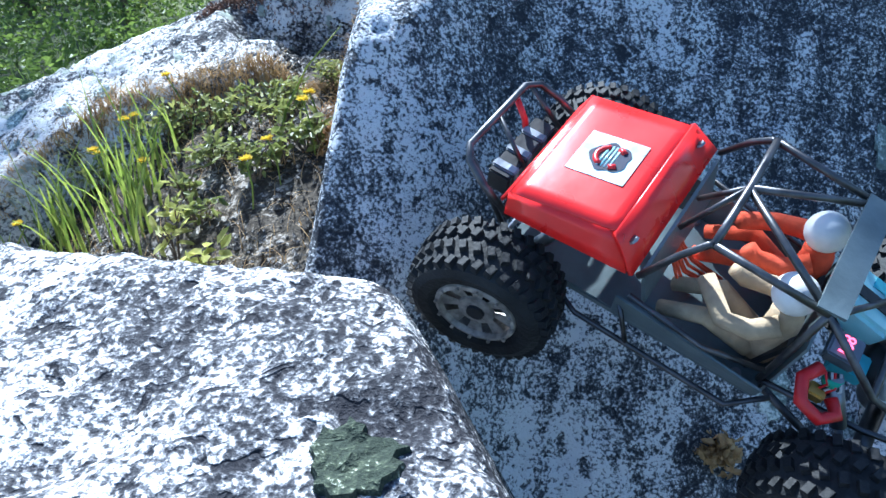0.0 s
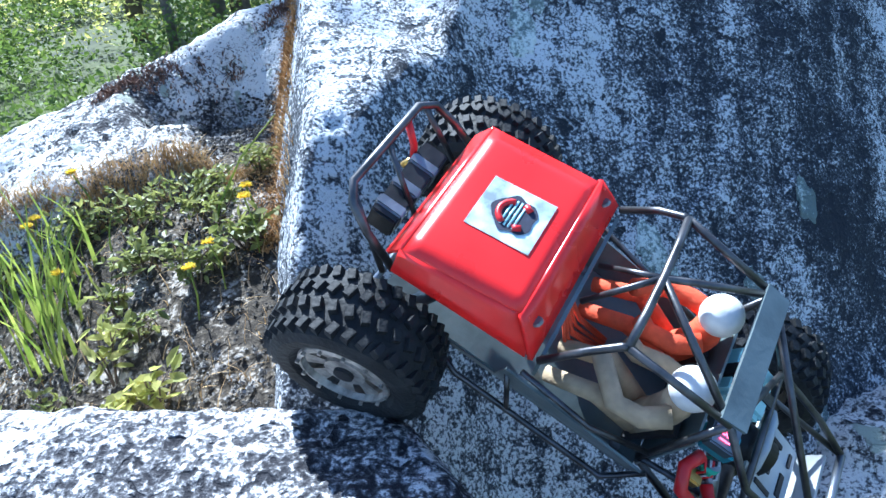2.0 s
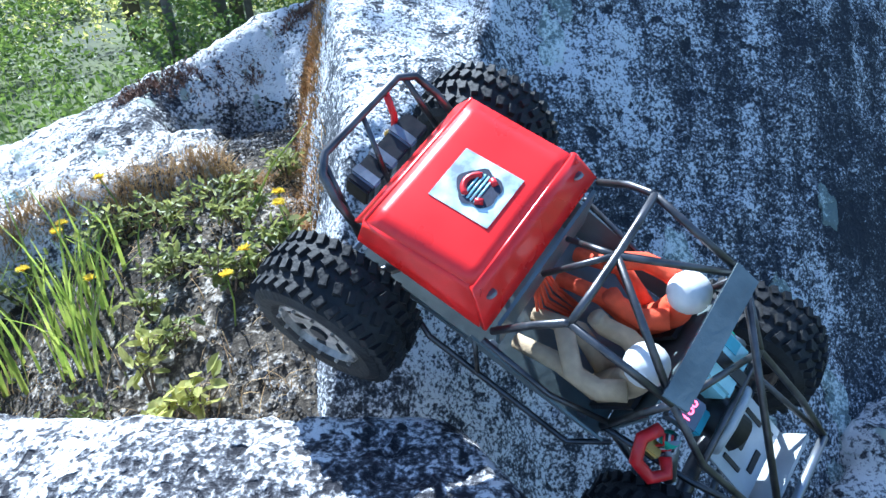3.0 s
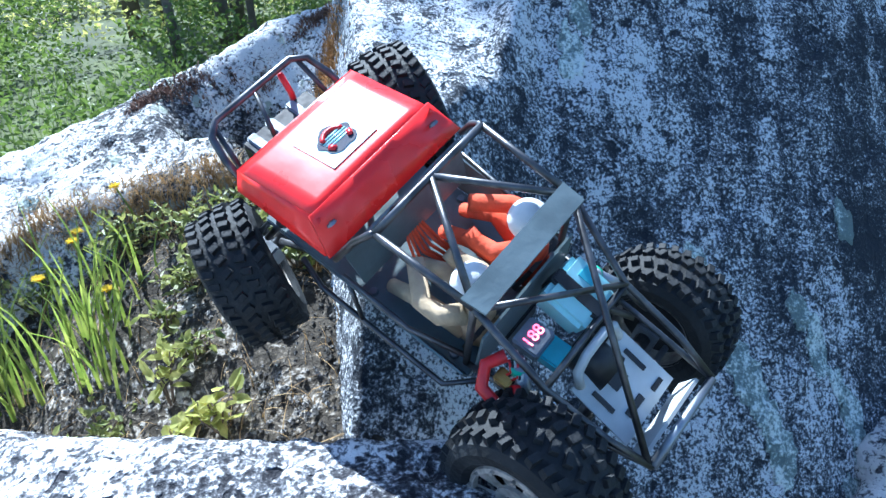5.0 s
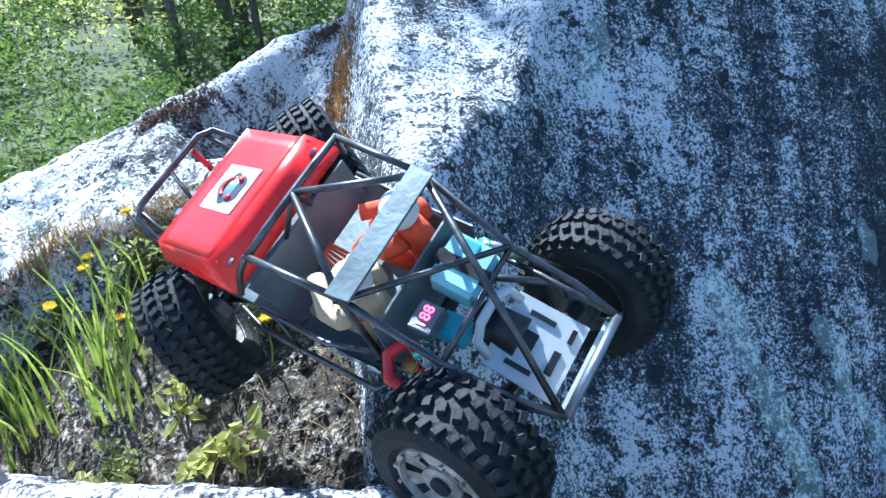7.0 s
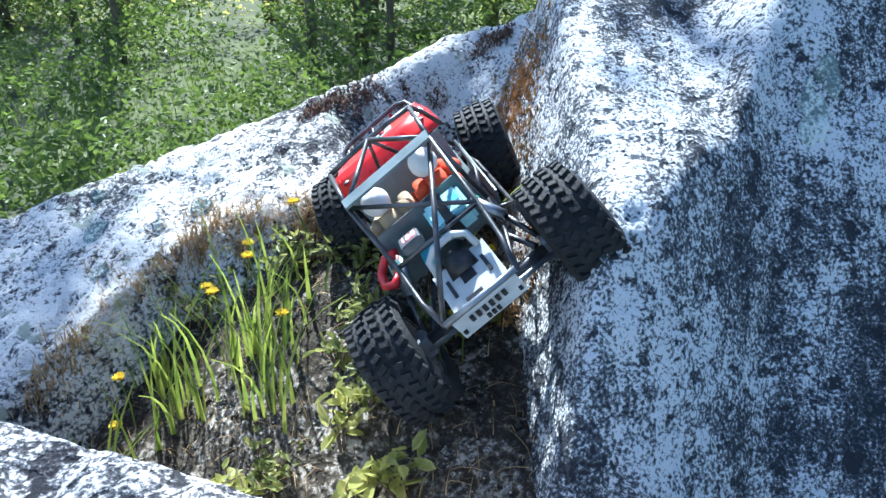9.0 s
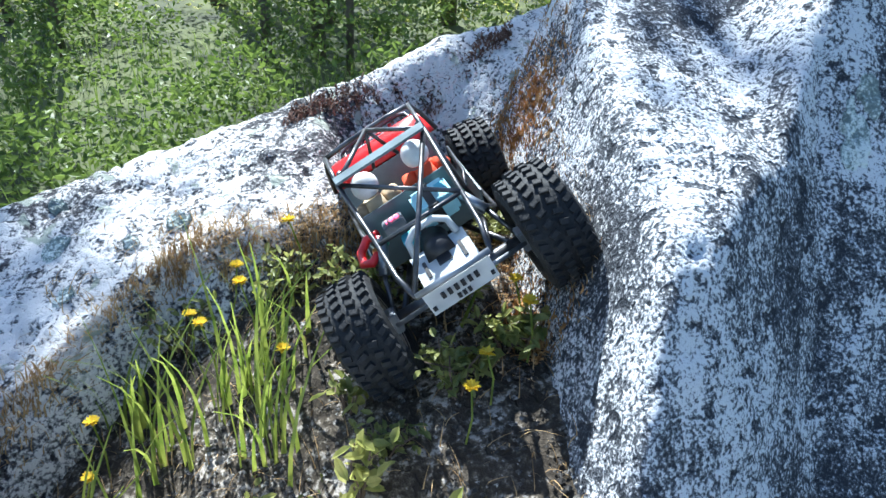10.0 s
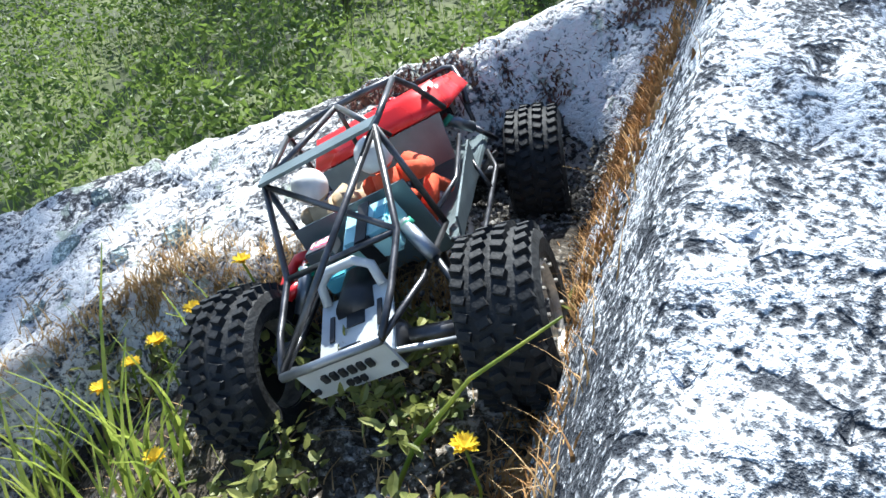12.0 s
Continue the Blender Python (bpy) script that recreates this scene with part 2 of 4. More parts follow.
def crust(x0, y0, radius, height, material, seed, label, thick=0.004):
    """A lichen rosette: a thin uneven crust that follows the rock under it."""
    n = 16
    verts, faces = [], []
    for j in range(n + 1):
        for i in range(n + 1):
            x, y = x0 + (i / n * 2 - 1) * radius * 1.3, y0 + (j / n * 2 - 1) * radius * 1.3
            d = math.hypot(x - x0, y - y0) / radius
            edge = 0.8 + 0.35 * fbm(x * 40 + seed, y * 40, 1.0)
            z = height(x, y)
            verts.append((x, y, z + relief(x, y, z, *ROCK_RELIEF[height]) + thick * (1.0 if d < edge else -5.0) + 0.003 * fbm(x * 160, y * 160, seed)))
    for j in range(n):
        for i in range(n):
            a = j * (n + 1) + i
            faces.append((a, a + 1, a + n + 2, a + n + 1))
    me = bpy.data.meshes.new("lichen_patch")
    me.from_pydata(verts, [], faces)
    me.materials.append(material)
    return tagged(new("lichen_patch", me), label, "lichen")


M_LICHEN = rock_mat("pale_lichen", (0.16, 0.20, 0.19), (0.42, 0.48, 0.45), (0.7, 0.74, 0.7), speck=260.0)
M_OLIVE = rock_mat("olive_lichen", (0.03, 0.04, 0.028), (0.10, 0.12, 0.075), (0.46, 0.48, 0.40), speck=260.0, shift=0.01)
for x, y, r in ((0.10, 0.835, 0.022), (0.115, 0.86, 0.018), (0.088, 0.815, 0.012), (0.445, 0.805, 0.02)):
    crust(x, y, r, boulder_height, M_LICHEN, x, "pale blue-green lichen rosette on dark granite")
for x, y, r in ((-0.775, 0.80, 0.022), (-0.64, 0.84, 0.018), (-0.72, 0.72, 0.016), (-0.68, 0.80, 0.012), (-0.82, 0.88, 0.014)):
    crust(x, y, r, ledge_height, M_LICHEN, x, "round pale lichen rosette on the ledge")
# a pale crust that runs in two arms down the foot of the boulder
for k in range(9):
    f = k / 8
    crust(0.232 + 0.085 * f, 0.706 - 0.105 * f, 0.021 + 0.004 * (k % 3), boulder_height, M_LICHEN, k * 1.7, "pale blue-grey lichen band on dark granite", 0.003)
    crust(0.362 + 0.075 * math.sin(2.6 * f), 0.708 - 0.125 * f, 0.017 + 0.005 * (k % 2), boulder_height, M_LICHEN, k * 2.3 + 9, "pale blue-grey lichen band on dark granite", 0.003)
crust(0.015, 0.187, 0.036, near_height, M_OLIVE, 2.0, "olive lichen cushion on speckled granite")


# ---- plants in the gully ----
def leafy(name, leaves, material, kind="", label="", category="", parent=None):
    """Leaves as folded blades: each (place, way, normal, length, width)."""
    verts, faces = [], []
    for p, w, nrm, ln, wd in leaves:
        side = w.cross(nrm)
        if side.length < 1e-6:
            side = Vector((1, 0, 0))
        side = side.normalized() * wd * 0.5
        up = side.cross(w).normalized() * wd * 0.18
        a = len(verts)
        verts += [p, p + w * ln * 0.3 + side * 0.85 + up, p + w * ln * 0.7 + side * 0.75 + up, p + w * ln, p + w * ln * 0.7 - side * 0.75 + up, p + w * ln * 0.3 - side * 0.85 + up, p + w * ln * 0.5 - up * 0.4]
        faces += [(a, a + 1, a + 6), (a + 1, a + 2, a + 6), (a + 2, a + 3, a + 6), (a + 3, a + 4, a + 6), (a + 4, a + 5, a + 6), (a + 5, a, a + 6)]
    me = bpy.data.meshes.new(name)
    me.from_pydata([tuple(v) for v in verts], [], faces)
    me.materials.append(material)
    ob = new(name, me)
    ob.parent = parent
    return tagged(ob, label, category, "", kind)


rng = random.Random(11)


def rand_dir(up=0.3):
    v = Vector((rng.gauss(0, 1), rng.gauss(0, 1), rng.gauss(up, 0.7)))
    return v.normalized()


def floor_at(x, y):
    return max(gully_height(x, y), ledge_height(x, y) if x < -0.2 else -1, boulder_height(x, y))


def blades(name, spots, material, ln, wd, lean, kind="", label="", category="", parent=None):
    """Grass blades, each a bent strip of four pieces."""
    verts, faces = [], []
    for x, y, z in spots:
        p = Vector((x, y, z - 0.004))
        a = rng.uniform(0, 6.283)
        out = Vector((math.cos(a), math.sin(a), 0)) * rng.uniform(0.2, 1) * lean
        side = Vector((-math.sin(a), math.cos(a), 0))
        length, width = ln * rng.uniform(0.5, 1.15), wd * rng.uniform(0.6, 1.2)
        b = len(verts)
        for k in range(5):
            f = k / 4
            c = p + Vector((0, 0, 1)) * length * (f - 0.25 * lean * f * f) + out * length * f * f
            w = side * width * 0.5 * (1 - 0.9 * f)
            verts += [tuple(c - w), tuple(c + w + Vector((0, 0, width * 0.2)))]
        faces += [(b + 2 * k, b + 2 * k + 1, b + 2 * k + 3, b + 2 * k + 2) for k in range(4)]
    me = bpy.data.meshes.new(name)
    me.from_pydata(verts, [], faces)
    me.materials.append(material)
    ob = new(name, me)
    ob.parent = parent
    return tagged(ob, label, category, "", kind)


def tube(bm, pts, radius, sides=8, taper=1.0):
    """A bent round bar along points."""
    pts = [Vector(p) for p in pts]
    rings = []
    for i, p in enumerate(pts):
        d = (pts[min(i + 1, len(pts) - 1)] - pts[max(i - 1, 0)]).normalized()
        u = d.orthogonal().normalized()
        if rings:
            u = (last - d * last.dot(d)).normalized()
        last = u
        v = d.cross(u)
        r = radius * (1 + (taper - 1) * i / max(1, len(pts) - 1))
        rings.append([bm.verts.new(p + (u * math.cos(6.2832 * k / sides) + v * math.sin(6.2832 * k / sides)) * r) for k in range(sides)])
    for a, b in zip(rings, rings[1:]):
        for k in range(sides):
            bm.faces.new((a[k], a[(k + 1) % sides], b[(k + 1) % sides], b[k]))
    bm.faces.new(rings[0][::-1])
    bm.faces.new(rings[-1])


def tuft(x, y, n, ln, spread):
    """A tuft of long blades, each one a part of its own."""
    z = floor_at(x, y)
    base = tagged(new("grass_tuft"), "tuft of long yellow-green grass blades in soil", "grass")
    base.location = (x, y, z)
    for _ in range(n):
        dx, dy = rng.gauss(0, spread), rng.gauss(0, spread)
        blades("blade", [(dx, dy, floor_at(x + dx, y + dy) - z)], M_GRASS, ln * 1.15, 0.006, 0.55, parent=base)
    return base


for x, y, n, ln, sp in ((-0.50, 0.66, 26, 0.16, 0.018), (-0.56, 0.62, 22, 0.15, 0.02), (-0.44, 0.60, 18, 0.13, 0.02), (-0.62, 0.66, 14, 0.11, 0.02), (-0.47, 0.72, 14, 0.10, 0.02), (-0.60, 0.52, 12, 0.12, 0.015)):
    tuft(x, y, n, ln, sp)


def shrub(x, y, radius, height, n, size, material, label):
    """A low shrub: several thin stems and small leaves along them."""
    z = floor_at(x, y)
    base = tagged(new("low_shrub"), label, "shrub")
    base.location = (x, y, z)
    leaves = []
    bm = bmesh.new()
    for _ in range(7):
        a, r = rng.uniform(0, 6.28), radius * rng.uniform(0.2, 1)
        tip = Vector((math.cos(a) * r, math.sin(a) * r, height * rng.uniform(0.6, 1.1)))
        mid = tip * 0.5 + Vector((rng.gauss(0, 0.006), rng.gauss(0, 0.006), 0.01))
        tube(bm, [(0, 0, -0.01), mid, tip], 0.0012, 5, 0.5)
        for _ in range(n // 7):
            f = rng.uniform(0.25, 1.05)
            p = (mid * 2 * f if f < 0.5 else mid + (tip - mid) * (f * 2 - 1)) + Vector((rng.gauss(0, 0.006), rng.gauss(0, 0.006), rng.gauss(0, 0.004)))
            leaves.append((p, rand_dir(0.1), Vector((rng.gauss(0, 0.4), rng.gauss(0, 0.4), 1)).normalized(), size * rng.uniform(0.6, 1.2), size * rng.uniform(0.4, 0.62)))
    part("stem", bm, M_TWIG, base)
    leafy("foliage", leaves, material, parent=base)
    return base


for x, y, r, h, n in ((-0.40, 0.76, 0.06, 0.07, 160), (-0.33, 0.80, 0.055, 0.075, 150), (-0.29, 0.74, 0.05, 0.06, 130), (-0.36, 0.68, 0.05, 0.05, 110), (-0.26, 0.86, 0.04, 0.07, 110), (-0.50, 0.78, 0.05, 0.055, 110), (-0.27, 0.62, 0.045, 0.05, 110), (-0.23, 0.68, 0.04, 0.045, 90), (-0.42, 0.52, 0.05, 0.035, 90), (-0.33, 0.58, 0.04, 0.035, 70), (-0.60, 0.74, 0.05, 0.05, 80)):
    shrub(x, y, r * 1.1, h * (0.7 if x > -0.45 and y > 0.64 else 1.05), int(n * 1.1), 0.0135, M_HERB, "low bilberry shrub with small green leaves in the gully")
for x, y, h in ((-0.345, 0.54, 0.075), (-0.31, 0.49, 0.04), (-0.44, 0.50, 0.04), (-0.28, 0.50, 0.035)):
    shrub(x, y, 0.02, h, 28, 0.022, M_YELLOW, "pale yellow-green seedling with oval leaves in gravel")


for x, y, h in ((-0.215, 0.685, 0.045), (-0.375, 0.628, 0.045), (-0.255, 0.65, 0.03)):
    shrub(x, y, 0.028, h, 28, 0.022, M_HERB, "low sprig with broad green leaves beside the boulder")


def flower(x, y, h):
    z = floor_at(x, y)
    base = tagged(new("yellow_flower"), "yellow hawkweed flower head on a thin stem", "flower")
    base.location = (x, y, z)
    bm = bmesh.new()
    tip = Vector((rng.gauss(0, 0.012), rng.gauss(0, 0.012), h))
    tube(bm, [(0, 0, -0.01), tip * 0.5 + Vector((0.004, 0, 0)), tip], 0.001, 5)
    part("stem", bm, M_GRASS, base)
    leafy("petal_ring", [(tip, Vector((math.cos(k * 0.45), math.sin(k * 0.45), rng.uniform(0.1, 0.9))).normalized(), Vector((0, 0, 1)), 0.009, 0.004) for k in range(28)], M_FLOWER, parent=base)
    return base


for x, y, h in ((-0.50, 0.72, 0.08), (-0.55, 0.76, 0.07), (-0.47, 0.80, 0.07), (-0.53, 0.68, 0.08), (-0.22, 0.71, 0.06), (-0.21, 0.66, 0.07), (-0.26, 0.58, 0.06), (-0.58, 0.72, 0.06), (-0.24, 0.62, 0.05), (-0.62, 0.60, 0.07), (-0.64, 0.57, 0.05), (-0.46, 0.66, 0.06)):
    flower(x, y, h)

# dry grass along the ledge's edge, litter and gravel in the gully
_spots = []
for _ in range(3600):
    x = rng.uniform(-0.72, -0.22)
    y = min(0.80 + 0.2 * (x + 0.62), 0.80 + 2.2 * (x + 0.62)) + rng.gauss(-0.012, 0.016)
    _spots.append((x, y, floor_at(x, y)))
blades("dry_grass_fringe", _spots, M_STRAW, 0.026, 0.002, 1.1, "stuff", "straw-coloured dry grass along the rock edge", "dry grass")
_spots = []
for _ in range(900):
    x, y = rng.uniform(-0.75, -0.16), rng.uniform(0.42, 0.85)
    _spots.append((x, y, floor_at(x, y)))
blades("dry_litter", _spots, M_STRAW, 0.035, 0.0016, 1.4, "stuff", "dry stalks and litter lying on the soil", "litter")
_spots = []
for _ in range(1800):
    x, y = -0.235 + rng.gauss(0, 0.018), 1.0 + rng.gauss(0, 0.055)
    _spots.append((x - 0.17 * (y - 1.0), y, floor_at(x - 0.17 * (y - 1.0), y)))
for _ in range(2600):
    y = rng.uniform(0.66, 1.0)
    x = -0.03 - 0.19 * y - 0.038 + rng.gauss(0, 0.016)
    _spots.append((x, y, floor_at(x, y)))
blades("rusty_moss", _spots, M_MOSS, 0.014, 0.003, 1.0, "stuff", "rusty orange moss and needles in the rock crack", "moss")
_v, _f = [], []
for k in range(8600):
    x, y = (rng.uniform(-0.8, -0.15), rng.uniform(0.4, 0.95)) if k < 5200 else (rng.uniform(-0.5, -0.2), rng.uniform(0.84, 1.13))
    if k >= 5200 and hollow(x, y) > 0.60:
        continue
    z = gully_height(x, y) if k < 5200 else max(gully_height(x, y), ledge_height(x, y))
    r = rng.uniform(0.0015, 0.0045)
    a = len(_v)
    for d in ((1, 0, 0), (-1, 0, 0), (0, 1, 0), (0, -1, 0), (0, 0, 1), (0, 0, -1)):
        _v.append((x + d[0] * r * rng.uniform(0.6, 1.3), y + d[1] * r * rng.uniform(0.6, 1.3), z + 0.001 + d[2] * r * rng.uniform(0.5, 0.9)))
    _f += [(a, a + 2, a + 4), (a + 2, a + 1, a + 4), (a + 1, a + 3, a + 4), (a + 3, a, a + 4), (a + 2, a, a + 5), (a + 1, a + 2, a + 5), (a + 3, a + 1, a + 5), (a, a + 3, a + 5)]
_me = bpy.data.meshes.new("gravel")
_me.from_pydata(_v, [], _f)
_me.materials.append(M_GRAVEL)
tagged(new("gravel", _me), "loose pale granite gravel on the soil", "gravel", kind="stuff")

bm = bmesh.new()
tube(bm, [(-0.285, 0.70, 0.50), (-0.265, 0.712, 0.56), (-0.235, 0.728, 0.61), (-0.19, 0.745, 0.655)], 0.0022, 6, 0.35)
tagged(part("grass_stalk", bm, M_GRASS, None, smooth=True), "long leaning yellow-green grass stalk in gravel", "grass")

# ---- the forest behind ----
def thicket(count, leaves, y0, y1, r0, r1, tall, size):
    """Leaves in uneven clumps on thin air, each clump a loose shell with gaps below."""
    out = []
    for _ in range(count):
        y = y0 + (y1 - y0) * rng.random()
        x = rng.uniform(-1.55, 0.45) * (y + 0.5)
        if y < 1.42 + 0.62 * (x + 0.7):
            continue
        g, r, h = forest_height(x, y), rng.uniform(r0, r1), tall * rng.uniform(0.4, 1.2) * (0.5 + 0.13 * y)
        k = size * (0.55 + 0.09 * y)
        for _ in range(leaves):
            a, f = rng.uniform(0, 6.283), rng.random() ** 0.6
            u = rng.random() ** 0.7
            d = r * f * (0.55 + 0.65 * math.sin(3.0 * min(1.0, u + 0.08)))
            p = Vector((x + math.cos(a) * d, y + math.sin(a) * d, g + 0.02 + h * u))
            out.append((p, rand_dir(0.2), rand_dir(0.9), k * rng.uniform(0.022, 0.05), k * rng.uniform(0.014, 0.032)))
    return out


leafy("undergrowth", thicket(400, 165, 1.25, 7.2, 0.10, 0.30, 0.40, 0.95), M_LEAF, "stuff", "dense sunlit green undergrowth of small leaves", "undergrowth")
# sunlit clumps: the sun is put into this paler leaf colour
leafy("sunlit_sapling_leaves", thicket(210, 170, 3.7, 7.8, 0.12, 0.36, 0.85, 1.0), M_YELLOW, "stuff", "yellow-green sapling leaves, coloured paler for the sun on them", "undergrowth")
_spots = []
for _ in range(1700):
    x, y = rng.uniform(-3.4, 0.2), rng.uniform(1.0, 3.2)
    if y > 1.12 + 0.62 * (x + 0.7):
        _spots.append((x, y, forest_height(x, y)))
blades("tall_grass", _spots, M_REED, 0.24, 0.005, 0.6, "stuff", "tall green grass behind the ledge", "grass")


def tree(x, y, r, h, lean, low=0.74, reach=0.75, count=70, loose=0.12):
    z = forest_height(x, y)
    base = tagged(new("tree"), "slender forest tree with dark rough bark", "tree", "forest trees")
    base.location = (x, y, z)
    bm = bmesh.new()
    pts = [(lean * f * f * h, 0.02 * math.sin(4 * f + x), h * f - 0.05) for f in (0, 0.1, 0.25, 0.5, 0.75, 1)]
    tube(bm, pts, r, 12, 0.35)
    part("trunk", bm, M_BARK, base, smooth=True)
    leaves = []
    bm = bmesh.new()
    for k in range(9):
        f = low + (0.99 - low) * k / 8.5
        a = k * 2.4
        o = Vector((lean * f * f * h, 0, h * f))
        e = o + Vector((math.cos(a), math.sin(a), 0.5)) * reach * (1 - 0.07 * k)
        tube(bm, [o, (o + e) * 0.5 + Vector((0, 0, 0.05)), e], r * 0.28, 6, 0.3)
        for _ in range(count):
            p = o.lerp(e, rng.uniform(0.3, 1.1)) + Vector((rng.gauss(0, loose), rng.gauss(0, loose), rng.gauss(0, 0.8 * loose)))
            leaves.append((p, rand_dir(0), rand_dir(0.6), rng.uniform(0.05, 0.09), rng.uniform(0.03, 0.05)))
    part("limb", bm, M_BARK, base, smooth=True)
    leafy("crown", leaves, M_LEAF, parent=base)


for x, y, r, lean in ((-1.2, 3.4, 0.035, 0.01), (-3.1, 4.3, 0.06, -0.01), (-1.35, 4.1, 0.04, 0.01), (-3.5, 4.9, 0.05, 0.0), (-0.7, 4.4, 0.05, 0.0), (-2.2, 5.9, 0.08, 0.01), (-4.6, 6.0, 0.07, 0.0), (-0.2, 5.8, 0.07, -0.01), (-3.1, 6.6, 0.09, 0.01), (-1.3, 6.6, 0.08, -0.01), (0.9, 6.4, 0.08, 0.0), (-5.4, 6.8, 0.09, 0.01), (-2.0, 4.6, 0.025, 0.02), (-3.0, 3.7, 0.025, -0.02), (-1.0, 3.2, 0.018, 0.02), (-2.3, 3.1, 0.016, -0.01)):
    tree(x, y, r, 10.5 if y < 5.5 else 5.2, lean)
# added tree: its crown, above the view, throws shade on the ledge's left end
tree(-3.34, 4.62, 0.03, 6.6, 0.0, 0.9, 0.22, 60)
tree(-3.55, 3.75, 0.065, 10.5, 0.004)
tree(-2.15, 4.5, 0.055, 10.5, -0.004)
# a young tree added so its unseen crown shades the head of the boulder
tree(-1.45, 3.39, 0.026, 4.0, 0.0, 0.87, 0.24, 110, 0.05)


# a clump of dry leaves wedged beside the boulder's foot
_cx, _cy = 0.264, 0.536
_cz = boulder_height(_cx, _cy)
_leaves = []
for _ in range(260):
    d = rand_dir(0.2)
    _leaves.append((Vector((_cx, _cy, _cz + 0.006)) + d * rng.uniform(0.0, 0.024), rand_dir(0.2), rand_dir(0.5), rng.uniform(0.008, 0.016), rng.uniform(0.005, 0.009)))
leafy("dry_leaf_clump", _leaves, M_STRAW, "", "tangled clump of brown dry leaves on the rock", "dry leaves")

_spots = []
for _ in range(1500):
    x = rng.uniform(-0.56, -0.26)
    y = 0.945 + 0.62 * (x + 0.7) + rng.gauss(0, 0.014)
    _spots.append((x, y, ledge_height(x, y) + 0.004))
blades("dark_moss", _spots, M_BROWNMOSS, 0.010, 0.004, 1.0, "stuff", "dark reddish-brown moss band along the ledge crest", "moss")


# ---- the model truck ----
M_RED = mat("red_vinyl", (0.78, 0.02, 0.018), 0.28, vary=0.12, scale=14, bump=0.06, bump_scale=40)
M_REDDARK = mat("red_hose", (0.6, 0.015, 0.02), 0.35, vary=0.2, scale=60)
M_TUBE = mat("steel_tube", (0.10, 0.10, 0.105), 0.38, 0.85, vary=0.35, scale=60, bump=0.08)
M_ALU = mat("brushed_sheet", (0.24, 0.26, 0.29), 0.42, 0.8, vary=0.3, scale=30, bump=0.12, bump_scale=160)
M_SHEET = mat("grey_sheet", (0.13, 0.165, 0.175), 0.42, 0.25, vary=0.25, scale=24, bump=0.10, bump_scale=140)
M_PACK = mat("pale_blue_wrap", (0.40, 0.68, 0.72), 0.3, vary=0.12, scale=30, bump=0.04)
M_WHITEPL = mat("white_plate", (0.5, 0.52, 0.52), 0.4, vary=0.12, scale=35, bump=0.05)
M_BLACK = mat("black_plastic", (0.015, 0.015, 0.017), 0.45, vary=0.3, scale=60)
M_RUBBER = mat("tyre_rubber", (0.012, 0.013, 0.015), 0.7, vary=0.5, scale=25, bump=0.35, bump_scale=220, spec=0.35, second=(0.028, 0.03, 0.032))
M_RIM = mat("worn_rim", (0.42, 0.39, 0.35), 0.5, 0.5, vary=0.4, scale=120, bump=0.15)
M_HUB = mat("dark_hub", (0.03, 0.03, 0.033), 0.5, 0.3)
M_TAN = mat("tan_cloth", (0.42, 0.32, 0.20), 0.9, vary=0.2, scale=60, bump=0.35)
M_ORANGE = mat("red_cloth", (0.70, 0.09, 0.03), 0.85, vary=0.2, scale=60, bump=0.35)
M_WHITE = mat("white_helmet", (0.75, 0.75, 0.73), 0.35, vary=0.1, scale=60)
M_PAPER = mat("sticker_paper", (0.46, 0.56, 0.58), 0.5, vary=0.5, scale=70, bump=0.05)
M_INK = mat("sticker_ink", (0.02, 0.025, 0.05), 0.75, vary=0.3, scale=90)
M_CYAN = mat("blue_label", (0.12, 0.45, 0.55), 0.4, vary=0.15, scale=40)
M_BRASS = mat("brass", (0.55, 0.36, 0.10), 0.35, 0.9, vary=0.2, scale=60)
M_GREEN = mat("green_cap", (0.05, 0.35, 0.22), 0.4)
M_DIGIT = bpy.data.materials.new("red_digit")
M_DIGIT.use_nodes = True
M_DIGIT.node_tree.nodes["Principled BSDF"].inputs["Emission Color"].default_value = (1, 0.05, 0.12, 1)
M_DIGIT.node_tree.nodes["Principled BSDF"].inputs["Emission Strength"].default_value = 1.5

truck = tagged(new("rc_crawler"), "red tube-frame model rock crawler with two dolls aboard", "toy truck")
truck.scale = (0.88, 0.88, 0.88)


def box(bm, lo, hi, bevel=0.0015):
    made = bmesh.ops.create_cube(bm, size=1)["verts"]
    for v in made:
        v.co = Vector(((lo[i] + hi[i]) / 2 + v.co[i] * (hi[i] - lo[i]) for i in range(3)))
    if bevel:
        edges = list({e for v in made for e in v.link_edges})
        made = bmesh.ops.bevel(bm, geom=edges, offset=bevel, segments=2, affect="EDGES")["verts"]
    return made


def block(name, lo, hi, material, parent=truck, label="", bevel=0.0015, turn=None):
    bm = bmesh.new()
    box(bm, lo, hi, bevel)
    if turn is not None:
        c = (Vector(lo) + Vector(hi)) / 2
        bmesh.ops.transform(bm, matrix=Matrix.Translation(c) @ turn.to_4x4() @ Matrix.Translation(-c), verts=bm.verts)
    return part(name, bm, material, parent, label)


def bar(name, pts, radius, material, parent=truck, label="", sides=10):
    bm = bmesh.new()
    tube(bm, pts, radius, sides)
    return part(name, bm, material, parent, label, smooth=True)


